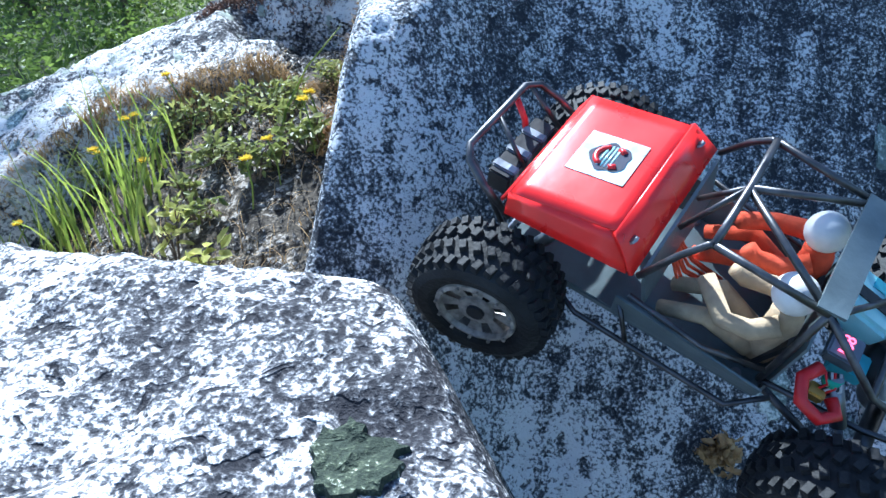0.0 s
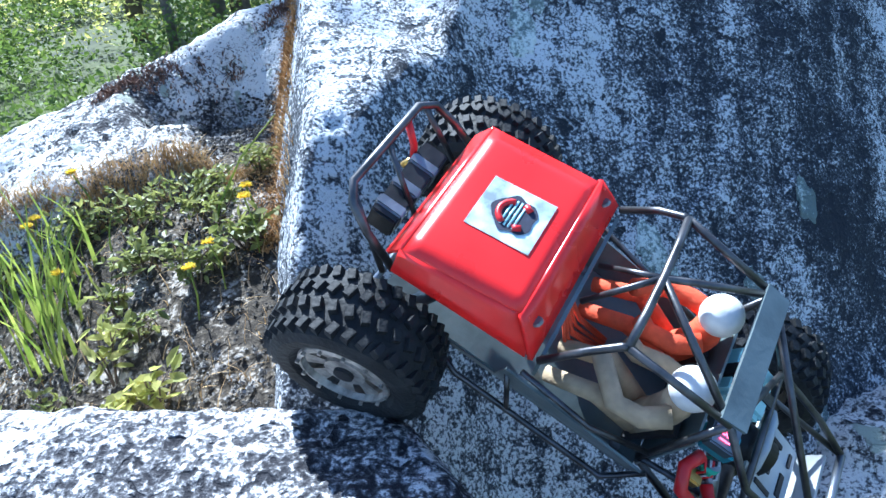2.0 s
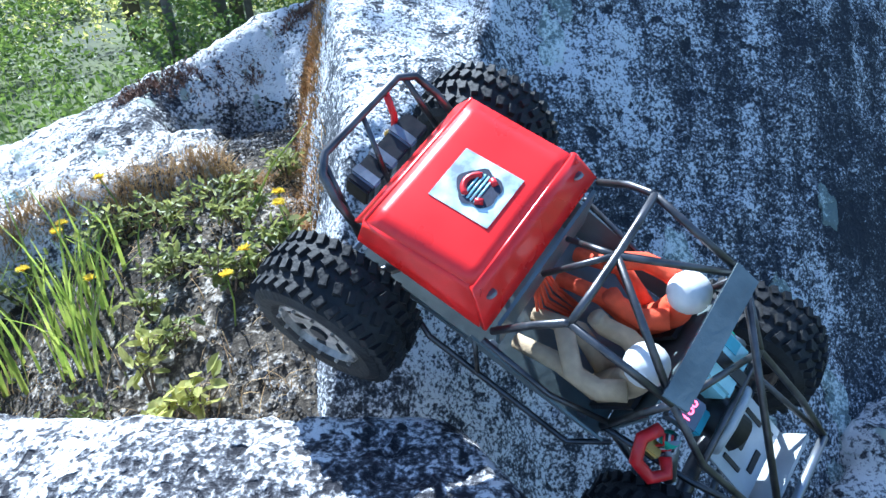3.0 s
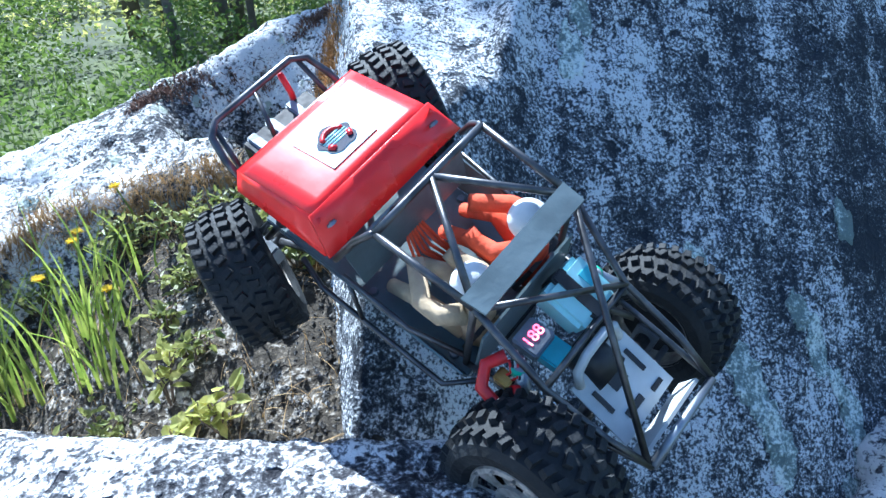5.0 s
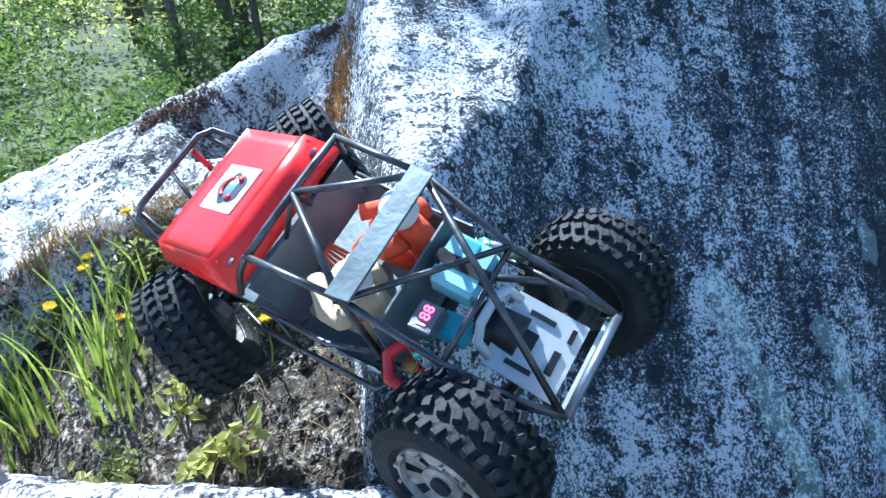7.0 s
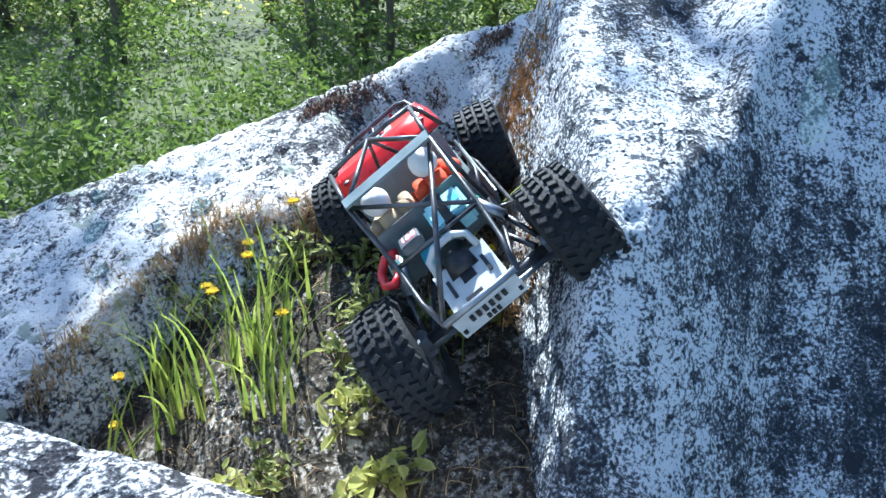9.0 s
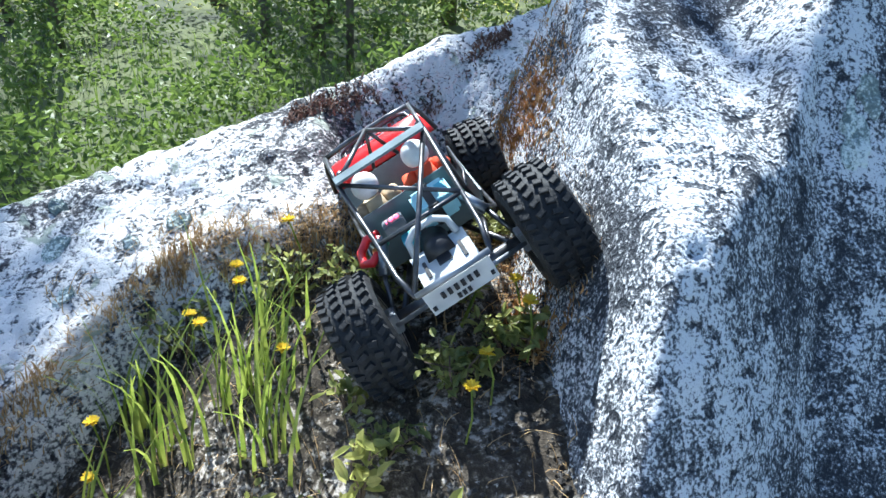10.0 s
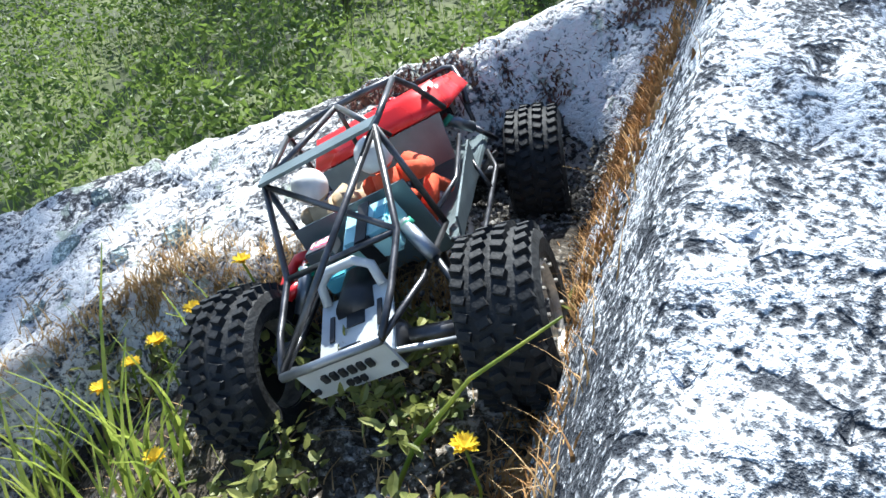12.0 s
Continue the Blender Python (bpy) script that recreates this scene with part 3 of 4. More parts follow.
def panel(name, corners, thick, material, parent=truck, label="", cuts=0, sag=0.0):
    """A sheet between four corners, with thickness downward."""
    a, b, c, d = (Vector(p) for p in corners)
    nrm = (b - a).cross(d - a).normalized()
    n = cuts + 1
    bm = bmesh.new()
    top, bot = [], []
    for j in range(n + 1):
        for i in range(n + 1):
            u, v = i / n, j / n
            p = a.lerp(b, u).lerp(d.lerp(c, u), v) + nrm * sag * (1 - (2 * u - 1) ** 4) * (1 - (2 * v - 1) ** 4)
            top.append(bm.verts.new(p))
            bot.append(bm.verts.new(p - nrm * thick))
    for j in range(n):
        for i in range(n):
            k = j * (n + 1) + i
            bm.faces.new((top[k], top[k + 1], top[k + n + 2], top[k + n + 1]))
            bm.faces.new((bot[k], bot[k + n + 1], bot[k + n + 2], bot[k + 1]))
    rim = [i for i in range(n + 1)] + [j * (n + 1) + n for j in range(1, n + 1)] + [n * (n + 1) + i for i in range(n - 1, -1, -1)] + [j * (n + 1) for j in range(n - 1, 0, -1)]
    for p, q in zip(rim, rim[1:] + rim[:1]):
        bm.faces.new((top[q], top[p], bot[p], bot[q]))
    bmesh.ops.recalc_face_normals(bm, faces=bm.faces)
    return part(name, bm, material, parent, label, smooth=cuts > 0)


# bonnet: front sheet, hinge flap, side skirts, bolts and sticker
panel("hood", [(-0.069, 0.1665, 0.0925), (0.069, 0.1665, 0.0925), (0.067, 0.075, 0.113), (-0.067, 0.075, 0.113)][::-1], 0.003, M_RED, label="glossy red vinyl bonnet", cuts=8, sag=0.0012)
panel("hood_flap", [(-0.0695, 0.0745, 0.1145), (0.0695, 0.0745, 0.1145), (0.0795, 0.0495, 0.0900), (-0.0795, 0.0495, 0.0900)][::-1], 0.004, M_RED, cuts=2, sag=0.001)
panel("hood_nose", [(-0.069, 0.167, 0.093), (0.069, 0.167, 0.093), (0.067, 0.176, 0.074), (-0.067, 0.176, 0.074)], 0.003, M_RED, cuts=2)
for s in (-1, 1):
    q = [(s * 0.0685, 0.168, 0.092), (s * 0.067, 0.07, 0.112), (s * 0.080, 0.055, 0.088), (s * 0.078, 0.165, 0.074)]
    panel("hood_skirt", q if s > 0 else q[::-1], 0.003, M_RED, cuts=2)
    bm = bmesh.new()
    bmesh.ops.create_cone(bm, cap_ends=True, segments=16, radius1=0.0048, radius2=0.004, depth=0.002, matrix=Matrix.Translation((s * 0.0605, 0.0632, 0.1045)) @ Matrix.Rotation(-0.77, 4, "X"))
    bmesh.ops.create_cone(bm, cap_ends=True, segments=6, radius1=0.0025, radius2=0.0022, depth=0.003, matrix=Matrix.Translation((s * 0.0605, 0.0622, 0.1055)) @ Matrix.Rotation(-0.77, 4, "X"))
    part("bolt", bm, M_ALU, truck, "bright bolt with washer")
sticker = panel("sticker", [(-0.025, 0.143, 0.0997), (0.025, 0.143, 0.0997), (0.025, 0.0925, 0.1111), (-0.025, 0.0925, 0.1111)][::-1], 0.0008, M_PAPER, label="worn white square sticker with a round emblem")


def on_hood(x, y):
    return (x, y, 0.0997 + (0.143 - y) * 0.2257 + 0.0004)


bm = bmesh.new()
disc = [bm.verts.new(on_hood((0.0165 + 0.0016 * math.sin(7 * a)) * math.cos(a), 0.116 + (0.0165 + 0.0016 * math.sin(5 * a)) * math.sin(a))) for a in [6.2832 * k / 40 for k in range(40)]]
bm.faces.new(disc)
bmesh.ops.translate(bm, verts=bm.verts, vec=(0, 0, 0.0004))
part("emblem_ground", bm, M_INK, sticker)
bar("emblem_arc", [on_hood(0.0112 * math.cos(a), 0.116 + 0.0112 * math.sin(a)) for a in [0.35 + 0.24 * k for k in range(11)]], 0.0026, M_REDDARK, sticker, "red arc over the bars", sides=8)
for s in (-1, 1):
    bar("emblem_dot", [on_hood(s * 0.0115, 0.112), on_hood(s * 0.0085, 0.1065)], 0.0028, M_REDDARK, sticker, sides=8)
for k in range(4):
    bar("emblem_bar", [on_hood(-0.0125, 0.1115 + 0.0033 * k), on_hood(0.0125, 0.1115 + 0.0033 * k)], 0.0011, M_PACK, sticker, sides=6)

# nose: bumper hoop, winch, springs
bar("bumper_hoop", [(-0.066, 0.165, 0.055), (-0.064, 0.195, 0.075), (-0.058, 0.214, 0.087), (-0.045, 0.223, 0.090), (0.045, 0.223, 0.090), (0.058, 0.214, 0.087), (0.064, 0.195, 0.075), (0.066, 0.165, 0.055)], 0.0034, M_TUBE, label="bent steel bumper hoop")
bar("bumper_stay", [(-0.06, 0.172, 0.03), (-0.05, 0.220, 0.0885)], 0.0026, M_TUBE)
bar("bumper_stay", [(0.06, 0.172, 0.03), (0.05, 0.220, 0.0885)], 0.0026, M_TUBE)
bar("bumper_stay", [(-0.02, 0.176, 0.06), (0.0, 0.223, 0.090)], 0.0022, M_TUBE)
winch = block("winch", (-0.04, 0.183, 0.042), (0.04, 0.205, 0.066), M_BLACK, label="black winch on the nose")
for x in (-0.03, -0.008, 0.018):
    block("winch_clamp", (x - 0.004, 0.182, 0.046), (x + 0.006, 0.206, 0.068), M_ALU, winch)
bar("tow_strap", [(0.03, 0.222, 0.085), (0.028, 0.21, 0.068), (0.025, 0.205, 0.055)], 0.003, M_REDDARK, label="red tow strap")
bar("tow_hook", [(0.025, 0.205, 0.055), (0.022, 0.21, 0.045)], 0.003, M_BRASS)

# roll cage
E_, P_, R_ = (0.0599, 0.0117, 0.1427), (0.057, -0.074, 0.132), (0.0425, -0.226, 0.0375)
MID = (0.0532, -0.1358, 0.0685)


def both(name, pts, radius=0.0029):
    for s in (-1, 1):
        bar(name, [(s * x, y, z) for x, y, z in pts], radius, M_TUBE)


both("a_pillar", [(0.077, 0.046, 0.090), (0.068, 0.028, 0.124), (0.0608, 0.0145, 0.141), E_])
bar("windscreen_bar", [(-0.0599, 0.0117, 0.1427), (-0.03, 0.0112, 0.145), (0, 0.011, 0.1455), (0.03, 0.0112, 0.145), (0.0599, 0.0117, 0.1427)], 0.0031, M_TUBE)
both("roof_rail", [E_, P_])
both("roof_brace", [(0, 0.011, 0.1455), P_])
both("dash_brace", [(0, 0.011, 0.1455), (0.018, 0.04, 0.092)], 0.0024)
both("rear_rail", [P_, MID, (0.05, -0.19, 0.051), R_])
both("b_pillar", [P_, (0.063, -0.07, 0.03)])
both("lower_rail", [(0.063, -0.07, 0.03), (0.056, -0.15, 0.03), R_], 0.0026)
bar("cross_bar", [(-0.0532, -0.1358, 0.0685), (0.0532, -0.1358, 0.0685)], 0.0027, M_TUBE)
bar("diagonal_bar", [(0.057, -0.074, 0.132), (-0.0425, -0.222, 0.039)], 0.0029, M_TUBE)
bar("diagonal_bar", [(-0.057, -0.075, 0.131), (0.0532, -0.1358, 0.0695)], 0.0026, M_TUBE)
bar("rear_bar", [(-0.0425, -0.226, 0.0375), (0.0425, -0.226, 0.0375)], 0.0036, M_ALU, label="bright rear cross bar")
panel("roof_plate", [(-0.059, -0.064, 0.1375), (0.059, -0.064, 0.1375), (0.057, -0.084, 0.1358), (-0.057, -0.084, 0.1358)][::-1], 0.003, M_SHEET, label="dented grey sheet roof plate")
both("sill_rail", [(0.074, 0.11, 0.012), (0.082, 0.08, 0.002), (0.082, -0.06, 0.0), (0.066, -0.085, 0.02)], 0.0026)
both("sill_stay", [(0.072, 0.05, 0.035), (0.082, 0.03, 0.001)], 0.0022)
both("door_rail", [(0.076, 0.046, 0.06), (0.074, -0.02, 0.045), (0.063, -0.07, 0.045)], 0.0024)

# tub, dash and rear deck
block("floor_pan", (-0.068, -0.075, 0.008), (0.068, 0.165, 0.016), M_SHEET, label="bare sheet-metal floor pan")
for s in (-1, 1):
    panel("tub_side", [(s * 0.069, 0.055, 0.014), (s * 0.069, -0.075, 0.014), (s * 0.075, -0.075, 0.034), (s * 0.077, 0.055, 0.05)], 0.002, M_SHEET)
    for y in (0.035, -0.055):
        bm = bmesh.new()
        bmesh.ops.create_cone(bm, cap_ends=True, segments=12, radius1=0.0045, radius2=0.0035, depth=0.003, matrix=Matrix.Translation((s * 0.06, y, 0.0175)))
        part("bolt", bm, M_ALU, truck)
panel("dash", [(-0.07, 0.046, 0.088), (0.07, 0.046, 0.088), (0.066, 0.036, 0.045), (-0.066, 0.036, 0.045)], 0.003, M_SHEET, label="plain grey sheet dashboard")
panel("bulkhead", [(-0.062, -0.078, 0.014), (0.062, -0.078, 0.014), (0.056, -0.082, 0.085), (-0.056, -0.082, 0.085)], 0.002, M_SHEET)
deck = panel("rear_deck", [(-0.033, -0.148, 0.040), (0.033, -0.148, 0.040), (0.034, -0.204, 0.0145), (-0.034, -0.204, 0.0145)][::-1], 0.002, M_WHITEPL, label="pale plate with dark slots")
for x, y, w, l in ((-0.022, -0.172, 0.004, 0.022), (0.022, -0.172, 0.004, 0.022), (0.0, -0.17, 0.016, 0.012), (-0.006, -0.192, 0.02, 0.006), (0.02, -0.196, 0.012, 0.004)):
    z = 0.040 + (y + 0.148) * 0.455
    block("slot", (x - w / 2, y - l / 2, z - 0.001), (x + w / 2, y + l / 2, z + 0.0016), M_BLACK, deck, bevel=0.0, turn=Matrix.Rotation(0.42, 3, "X"))
hoop = bar("deck_arch", [(-0.026, -0.152, 0.040), (-0.024, -0.146, 0.056), (-0.012, -0.144, 0.064), (0.012, -0.144, 0.064), (0.024, -0.146, 0.056), (0.026, -0.152, 0.040)], 0.004, M_WHITEPL)
plate = panel("rear_bumper", [(-0.0385, -0.2195, 0.030), (0.0385, -0.2195, 0.030), (0.0385, -0.2125, 0.001), (-0.0385, -0.2125, 0.001)][::-1], 0.003, M_WHITEPL, label="pale bumper plate with a row of cut marks")


def mark(x, z, w, h):
    y = -0.2195 + (0.030 - z) * 0.2414
    block("mark", (x - w / 2, y - 0.0028, z - h / 2), (x + w / 2, y + 0.002, z + h / 2), M_HUB, plate, bevel=0.0, turn=Matrix.Rotation(0.237, 3, "X"))


for k in range(6):
    mark(-0.0195 + 0.0078 * k, 0.0195, 0.0045, 0.007)
for x in (-0.034, 0.034):
    mark(x, 0.010, 0.004, 0.004)
for k in range(3):
    mark(-0.006 + 0.006 * k, 0.008, 0.004, 0.005)

# works behind the seats
battery = block("battery", (0.0, -0.130, 0.050), (0.046, -0.088, 0.078), M_PACK, label="pale blue battery pack with a black strap", bevel=0.004, turn=Matrix.Rotation(0.3, 3, "X"))
block("strap", (0.014, -0.132, 0.0495), (0.027, -0.086, 0.0795), M_BLACK, battery, turn=Matrix.Rotation(0.3, 3, "X"))
block("label_patch", (0.030, -0.117, 0.066), (0.043, -0.101, 0.0792), M_CYAN, battery, turn=Matrix.Rotation(0.3, 3, "X"))
meter = block("volt_meter", (-0.04, -0.118, 0.062), (-0.015, -0.095, 0.074), M_ALU, label="small voltage display with red digits")
_txt = bpy.data.curves.new("digits", "FONT")
_txt.body, _txt.size, _txt.extrude, _txt.align_x, _txt.align_y = "188", 0.013, 0.0004, "CENTER", "CENTER"
_o = new("digits_source", _txt)
bpy.context.view_layer.update()
_me = bpy.data.meshes.new_from_object(_o)
bpy.data.objects.remove(_o)
_me.materials.clear()
_me.materials.append(M_DIGIT)
digits = new("digits", _me)
digits.parent = meter
digits.matrix_basis = pose(-0.0275, -0.1065, 0.0747, 0, 0, 0)
for k in range(6):
    bar("wire", [(-0.046 - 0.001 * k, -0.112 + 0.002 * k, 0.066), (-0.056, -0.118 + 0.002 * k, 0.060), (-0.060, -0.112 + 0.002 * k, 0.045)], 0.0011, (M_WHITEPL, M_BLACK, M_REDDARK)[k % 3], meter, sides=6)
bar("battery_cable", [(-0.050, -0.098, 0.066), (-0.064, -0.090, 0.064), (-0.078, -0.097, 0.056), (-0.080, -0.114, 0.050), (-0.070, -0.124, 0.050), (-0.060, -0.116, 0.052)], 0.0052, M_REDDARK, label="thick red battery cable loop")
block("plug", (-0.066, -0.112, 0.044), (-0.054, -0.098, 0.054), M_BRASS)
bar("motor", [(0.0, -0.128, 0.036), (0.0, -0.165, 0.03)], 0.017, M_BLACK, label="black electric motor can", sides=20)
block("speed_controller", (-0.03, -0.132, 0.038), (-0.008, -0.105, 0.052), M_CYAN, label="blue speed controller")
block("gear_case", (-0.022, -0.08, -0.01), (0.022, 0.02, 0.012), M_BLACK)
for s in (-1, 1):
    for y0, y1 in ((-0.11, -0.155), (0.12, 0.155)):
        shock = bar("shock", [(s * 0.048, y0, 0.062), (s * 0.066, (y0 + y1) / 2, 0.034)], 0.0062, M_ALU, label="alloy shock absorber")
        bar("shock_rod", [(s * 0.066, (y0 + y1) / 2, 0.034), (s * 0.078, y1, 0.004)], 0.003, M_TUBE, shock)
        bar("shock_cap", [(s * 0.0485, y0, 0.0615), (s * 0.051, y0 - 0.001, 0.056)], 0.0075, M_GREEN, shock)
    for y0, y1 in ((-0.03, -0.15), (0.03, 0.15)):
        bar("link", [(s * 0.03, y0, 0.0), (s * 0.07, y1, -0.008)], 0.0035, M_TUBE)


# two dolls, each one plain shape
def doll(x, mirror, cloth, label):
    bm = bmesh.new()
    m = mirror
    tube(bm, [(x, -0.058, 0.028), (x, -0.062, 0.05), (x, -0.06, 0.078), (x, -0.056, 0.09)], 0.016, 12, 0.7)
    for s in (-1, 1):
        tube(bm, [(x + s * 0.009, -0.052, 0.032), (x + s * 0.016, -0.012, 0.05), (x + s * 0.014, 0.022, 0.026)], 0.0088, 10, 0.75)
        reach = 0.034 if s == -m else 0.006
        tube(bm, [(x + s * 0.015, -0.058, 0.084), (x + s * 0.024, -0.042, 0.074), (x + s * 0.023, -0.022, 0.068), (x - m * (reach - 0.006) * 0.8, 0.004 if s == m else -0.012, 0.074)], 0.0088, 10, 0.85)
    bmesh.ops.create_uvsphere(bm, u_segments=18, v_segments=12, radius=0.0165, matrix=Matrix.Translation((x, -0.054, 0.107)))
    ob = part("doll", bm, cloth, truck, label, smooth=True)
    ob.data.materials.append(M_WHITE)
    for p in ob.data.polygons:
        c = p.center
        if c.z > 0.096 and abs(c.x - x) < 0.02:
            p.material_index = 1
    return ob


doll(-0.034, -1, M_TAN, "tan-clothed doll with a white helmet")
doll(0.034, 1, M_ORANGE, "red-clothed doll with a white helmet")
for s in (-1, 1):
    panel("seat", [(s * 0.034 - 0.018, -0.07, 0.07), (s * 0.034 + 0.018, -0.07, 0.07), (s * 0.034 + 0.018, -0.056, 0.018), (s * 0.034 - 0.018, -0.056, 0.018)], 0.004, M_BLACK)
for k in range(7):
    bar("orange_wire", [(-0.012 + 0.003 * k, 0.036, 0.05), (-0.02 + 0.005 * k, 0.02, 0.03 + 0.002 * (k % 3)), (-0.006 + 0.003 * k, -0.01, 0.022)], 0.0016, M_ORANGE, sides=6)


# wheels: tyre with tread blocks, rim, hub
def tyre_mesh():
    bm = bmesh.new()
    prof = [(0.036, -0.024), (0.043, -0.0300), (0.052, -0.0318), (0.0590, -0.0285), (0.0635, -0.018), (0.0652, 0.0), (0.0635, 0.018), (0.0590, 0.0285), (0.052, 0.0318), (0.043, 0.0300), (0.036, 0.024)]
    n = 40
    rings = []
    for k in range(n):
        a = 6.28318 * k / n
        rings.append([bm.verts.new((w, r * math.cos(a), r * math.sin(a))) for r, w in prof])
    for k in range(n):
        a, b = rings[k], rings[(k + 1) % n]
        for i in range(len(prof) - 1):
            bm.faces.new((a[i], a[i + 1], b[i + 1], b[i]))
    bmesh.ops.recalc_face_normals(bm, faces=bm.faces)
    return bm


def rim_mesh(side):
    bm = bmesh.new()
    n = 40
    prof = [(0.037, -0.026), (0.0385, 0.024), (0.037, 0.0275), (0.0335, 0.0285), (0.0325, 0.023), (0.017, 0.021), (0.0165, 0.024), (0.008, 0.024)]
    rings = []
    for k in range(n):
        a = 6.28318 * k / n
        rings.append([bm.verts.new((side * w, r * math.cos(a), r * math.sin(a))) for r, w in prof])
    for k in range(n):
        a, b = rings[k], rings[(k + 1) % n]
        for i in range(len(prof) - 1):
            if 3 < i < 5 and k % 5 in (1, 2):
                continue
            bm.faces.new((a[i], a[i + 1], b[i + 1], b[i]))
    for k in range(12):
        a = 6.28318 * k / 12
        bmesh.ops.create_cone(bm, cap_ends=True, segments=6, radius1=0.0018, radius2=0.0015, depth=0.003, matrix=Matrix.Translation((side * 0.0295, 0.0355 * math.cos(a), 0.0355 * math.sin(a))) @ Matrix.Rotation(1.5708, 4, "Y"))
    bmesh.ops.recalc_face_normals(bm, faces=bm.faces)
    return bm


def tread_mesh():
    bm = bmesh.new()
    box(bm, (-0.0052, -0.0034, -0.0034), (0.0052, 0.0034, 0.0034), 0.0)
    for v in bm.verts:
        if v.co.y > 0:
            v.co.x *= 0.86
            v.co.z *= 0.86
    me = bpy.data.meshes.new("tread_block")
    bm.to_mesh(me)
    bm.free()
    me.materials.append(M_RUBBER)
    return me


TREAD = tread_mesh()
WHEELS = {}
for key, side in (("FL", -1), ("FR", 1), ("RL", -1), ("RR", 1)):
    w = new("wheel")
    w.parent = truck
    w["label"] = "knobbly black tyre on a worn alloy wheel"
    part("tyre", tyre_mesh(), M_RUBBER, w, "knobbly black rubber tyre")
    part("rim", rim_mesh(side), M_RIM, w, "dusty worn alloy rim", smooth=False)
    bm = bmesh.new()
    bmesh.ops.create_cone(bm, cap_ends=True, segments=20, radius1=0.0105, radius2=0.008, depth=0.03, matrix=Matrix.Translation((side * 0.012, 0, 0)) @ Matrix.Rotation(1.5708 * side, 4, "Y"))
    part("hub", bm, M_HUB, w)
    bm = bmesh.new()
    bmesh.ops.create_cone(bm, cap_ends=True, segments=28, radius1=0.034, radius2=0.034, depth=0.004, matrix=Matrix.Translation((side * -0.004, 0, 0)) @ Matrix.Rotation(1.5708, 4, "Y"))
    part("brake_disc", bm, M_HUB, w)
    for row, (across, off) in enumerate(((-0.0225, 0.0), (-0.0075, 0.5), (0.0075, 0.0), (0.0225, 0.5))):
        for k in range(34):
            lug = new("tread_block", TREAD)
            lug.parent = w
            lug.matrix_basis = Matrix.Rotation(6.28318 * (k + off) / 34, 4, "X") @ Matrix.Translation((across, 0.0658 if 0 < row < 3 else 0.0626, 0)) @ Matrix.Rotation(0.35 if row % 2 else -0.35, 4, "Y")
    WHEELS[key] = w
def axle(steered):
    """A solid axle: tube, pumpkin, end knuckles, a link bar in front of it."""
    ob = bar("axle", [(-0.088, 0, 0), (-0.03, 0, 0), (0, 0, 0.004), (0.03, 0, 0), (0.088, 0, 0)], 0.0072, M_TUBE, label="grey steel axle tube")
    bm = bmesh.new()
    bmesh.ops.create_uvsphere(bm, u_segments=18, v_segments=12, radius=0.018, matrix=Matrix.Translation((0.012, 0, 0)))
    part("gear_housing", bm, M_TUBE, ob, smooth=True)
    for s in (-1, 1):
        block("knuckle", (s * 0.082 - 0.006, -0.011, -0.012), (s * 0.082 + 0.006, 0.011, 0.012), M_ALU, ob, "bright alloy knuckle")
    bar("tie_rod", [(-0.08, steered * 0.02, 0.004), (0.08, steered * 0.02, 0.004)], 0.0028, M_ALU, ob)
    return ob


FRONT_AXLE, REAR_AXLE = axle(1), axle(-1)


# truck rows: seconds, place, tilt, lean, turn
TRUCK = [
    (0, pose(0.2101, 0.4309, 0.4984, 22.1, -19.6, 63.4)),
    (0.5, pose(0.1767, 0.4142, 0.5246, 29.2, -19.5, 61.7)),
    (1, pose(0.1493, 0.4232, 0.5252, 32.7, -16.1, 62)),
    (1.5, pose(0.1357, 0.4106, 0.5315, 35.4, -16.4, 62.1)),
    (2, pose(0.1121, 0.41, 0.5434, 38.5, -21.5, 58)),
    (2.5, pose(0.0898, 0.4189, 0.5546, 40.6, -24.6, 53.9)),
    (3, pose(0.0612, 0.421, 0.5753, 38.9, -26.1, 49.5)),
    (5, pose(-0.0438, 0.4576, 0.6188, 25.7, -25.6, 44.2)),
    (5.5, pose(-0.0614, 0.4654, 0.6191, 20.1, -28, 48.1)),
    (6, pose(-0.0759, 0.4715, 0.6242, 13.9, -33.7, 49.9)),
    (6.5, pose(-0.0934, 0.4746, 0.6278, 10.8, -34, 52.8)),
    (8.5, pose(-0.2467, 0.6526, 0.6046, -2, -35, 32.2)),
    (9, pose(-0.277, 0.7232, 0.5992, -0, -38.2, 24.7)),
    (9.5, pose(-0.311, 0.7585, 0.5944, -4.7, -33.7, 25)),
    (10, pose(-0.3281, 0.8177, 0.5808, -6.3, -32.1, 22.1)),
    (10.5, pose(-0.338, 0.8331, 0.5808, -6, -31.9, 22.4)),
    (11, pose(-0.3582, 0.846, 0.5783, -4, -27.6, 25.8)),
    (11.5, pose(-0.3753, 0.8735, 0.5704, -1.1, -27.6, 25.1)),
    (12, pose(-0.3936, 0.9056, 0.5702, 1.1, -26.8, 23.3)),
]
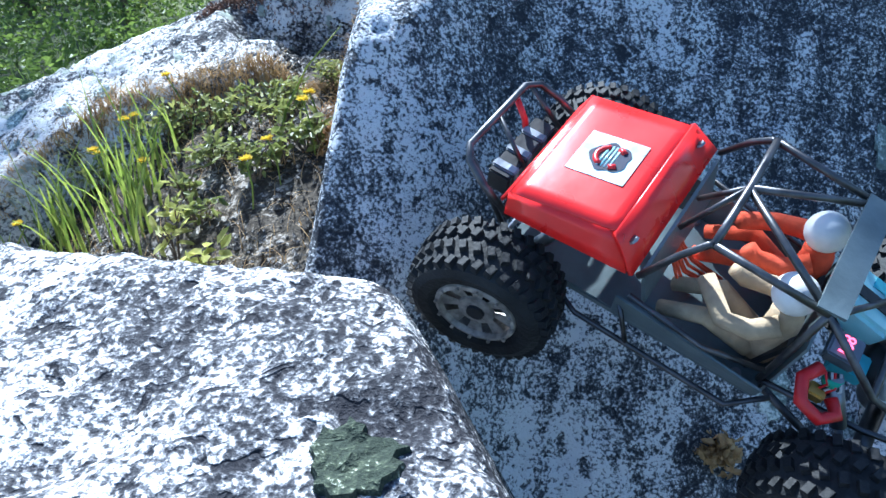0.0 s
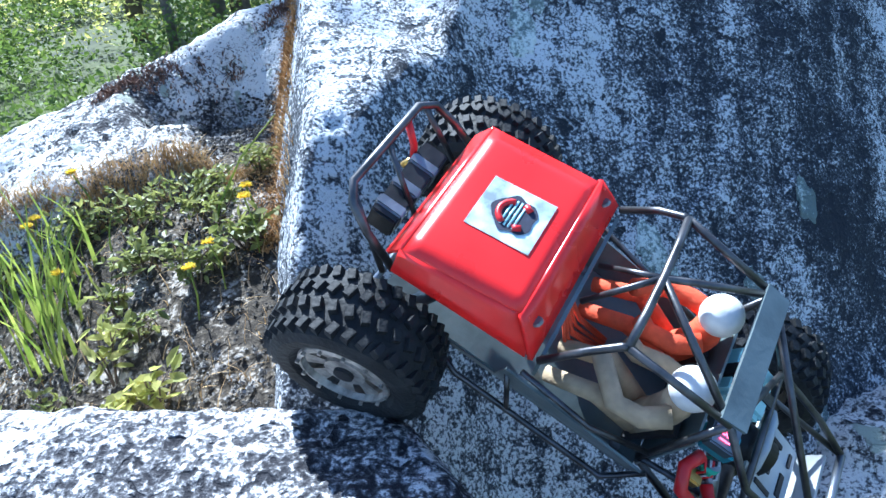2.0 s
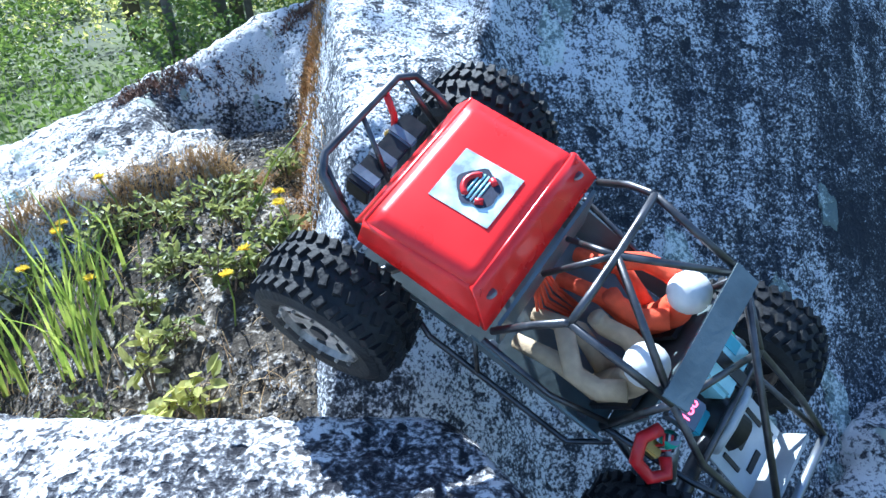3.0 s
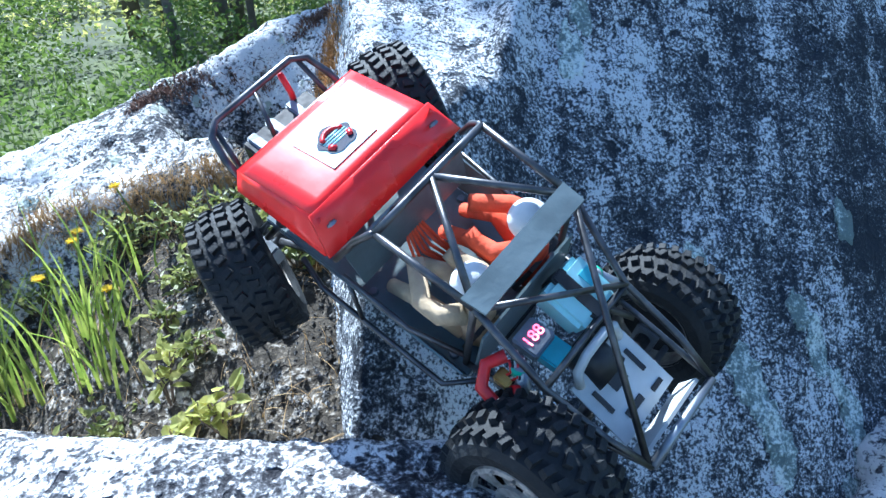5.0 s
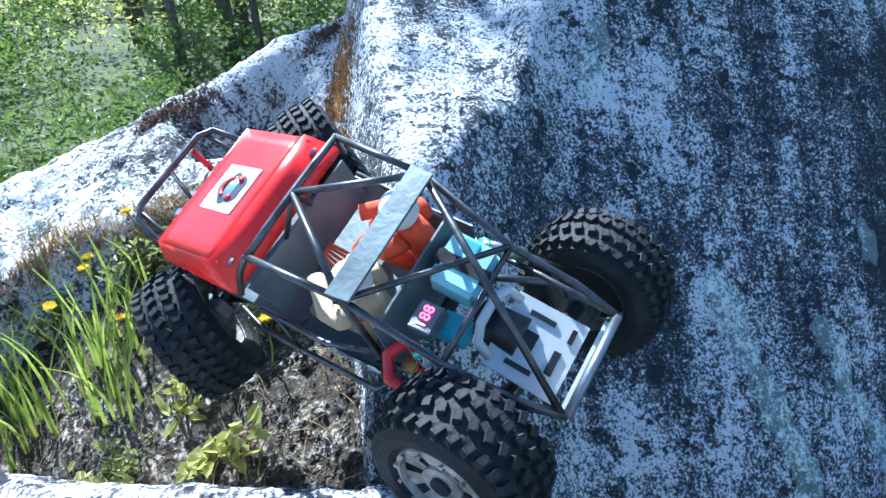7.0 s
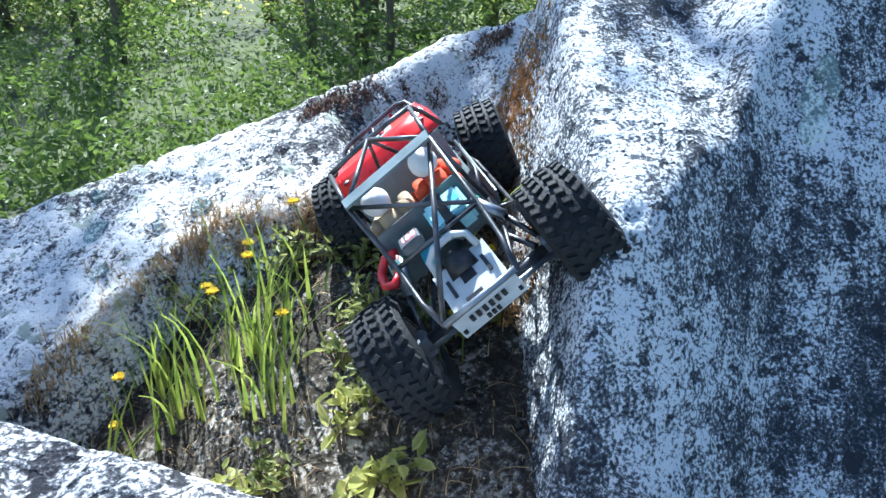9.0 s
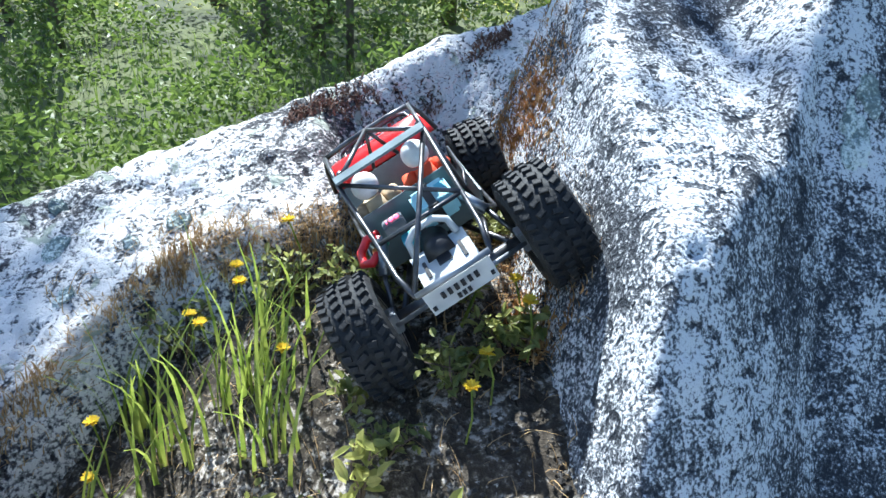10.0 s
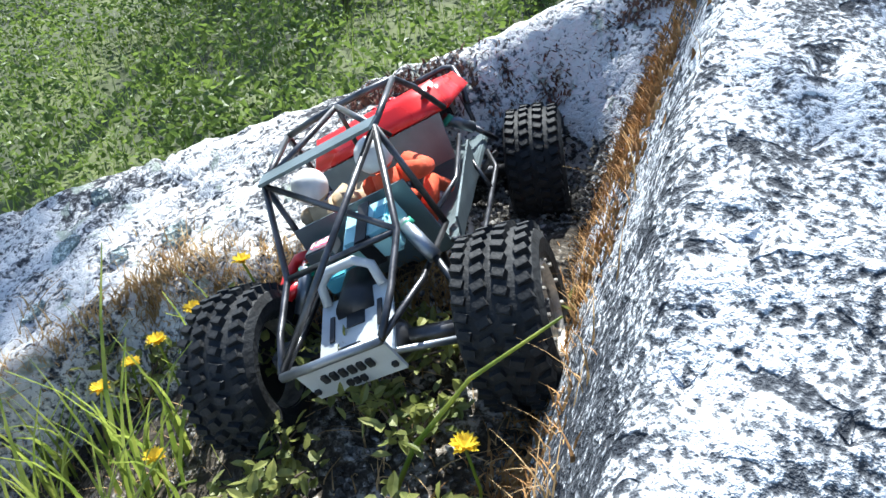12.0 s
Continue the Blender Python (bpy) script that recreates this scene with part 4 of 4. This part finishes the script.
# axle rows: seconds, front tilt and lift, rear tilt and lift, spin of the wheels, steering
AXLES = [
    (0, 3.3, 0.0013, 2, -0.004, 0, 12),
    (0.5, 3, 0.0013, 3, -0.006, -39.3, 12),
    (1, 3.3, 0.0014, 5, -0.01, -62.9, 12),
    (1.5, 2.9, 0.0013, 6, -0.011, -76, 12),
    (2, 2.9, 0.0013, 7, -0.012, -100.2, 9.5),
    (2.5, 3.5, 0.0015, 8, -0.012, -124.3, 7),
    (3, 2.6, 0.0011, 9, -0.012, -158.1, 5),
    (5, -5.1, -0.0027, 20.3, -0.0079, -252.8, -21.4),
    (5.5, -6.4, -0.0034, 24.7, -0.0096, -276.5, -28),
    (6, -4.9, -0.0025, 22.4, -0.0103, -289.9, -26),
    (6.5, -4.3, -0.0021, 23.6, -0.0127, -306, -24),
    (8.5, 18, 0.0054, 5.2, -0.0048, -511.1, -15),
    (9, 14.3, 0.0043, 1.2, -0.0024, -552.5, -10),
    (9.5, 12.9, 0.0038, -2.5, -0.0004, -593.8, -5),
    (10, 11, 0.0017, 0.2, 0.0015, -635, 0),
    (10.5, 10.8, -0.0002, 3, 0.0036, -677.2, 0),
    (11, 12.4, -0.0021, 5.7, 0.0036, -689.2, 0),
    (11.5, 16, -0.0043, 9.4, 0.0043, -719.1, 0),
    (12, 18.1, -0.0053, 10.7, 0.0049, -749, 0),
]
HALF, FRONT, REAR, DROP = 0.1109, 0.1543, -0.1651, -0.0046


def axle_pose(y, tilt, lift):
    return pose(0, y, DROP + lift, 0, tilt, 0)


def motions():
    walk(truck, TRUCK)
    for y, k, axle in ((FRONT, 1, FRONT_AXLE), (REAR, 3, REAR_AXLE)):
        walk(axle, [(row[0], axle_pose(y, row[k], row[k + 1])) for row in AXLES])
    for key, wheel in WHEELS.items():
        y, k = (FRONT, 1) if key[0] == "F" else (REAR, 3)
        side = -1 if key[1] == "L" else 1
        rows = []
        for row in AXLES:
            turn = row[6] if key[0] == "F" else 0.0
            rows.append((row[0], axle_pose(y, row[k], row[k + 1]) @ pose(side * HALF, 0, 0, 0, 0, turn) @ pose(0, 0, 0, row[5], 0, 0)))
        walk(wheel, rows)


motions()
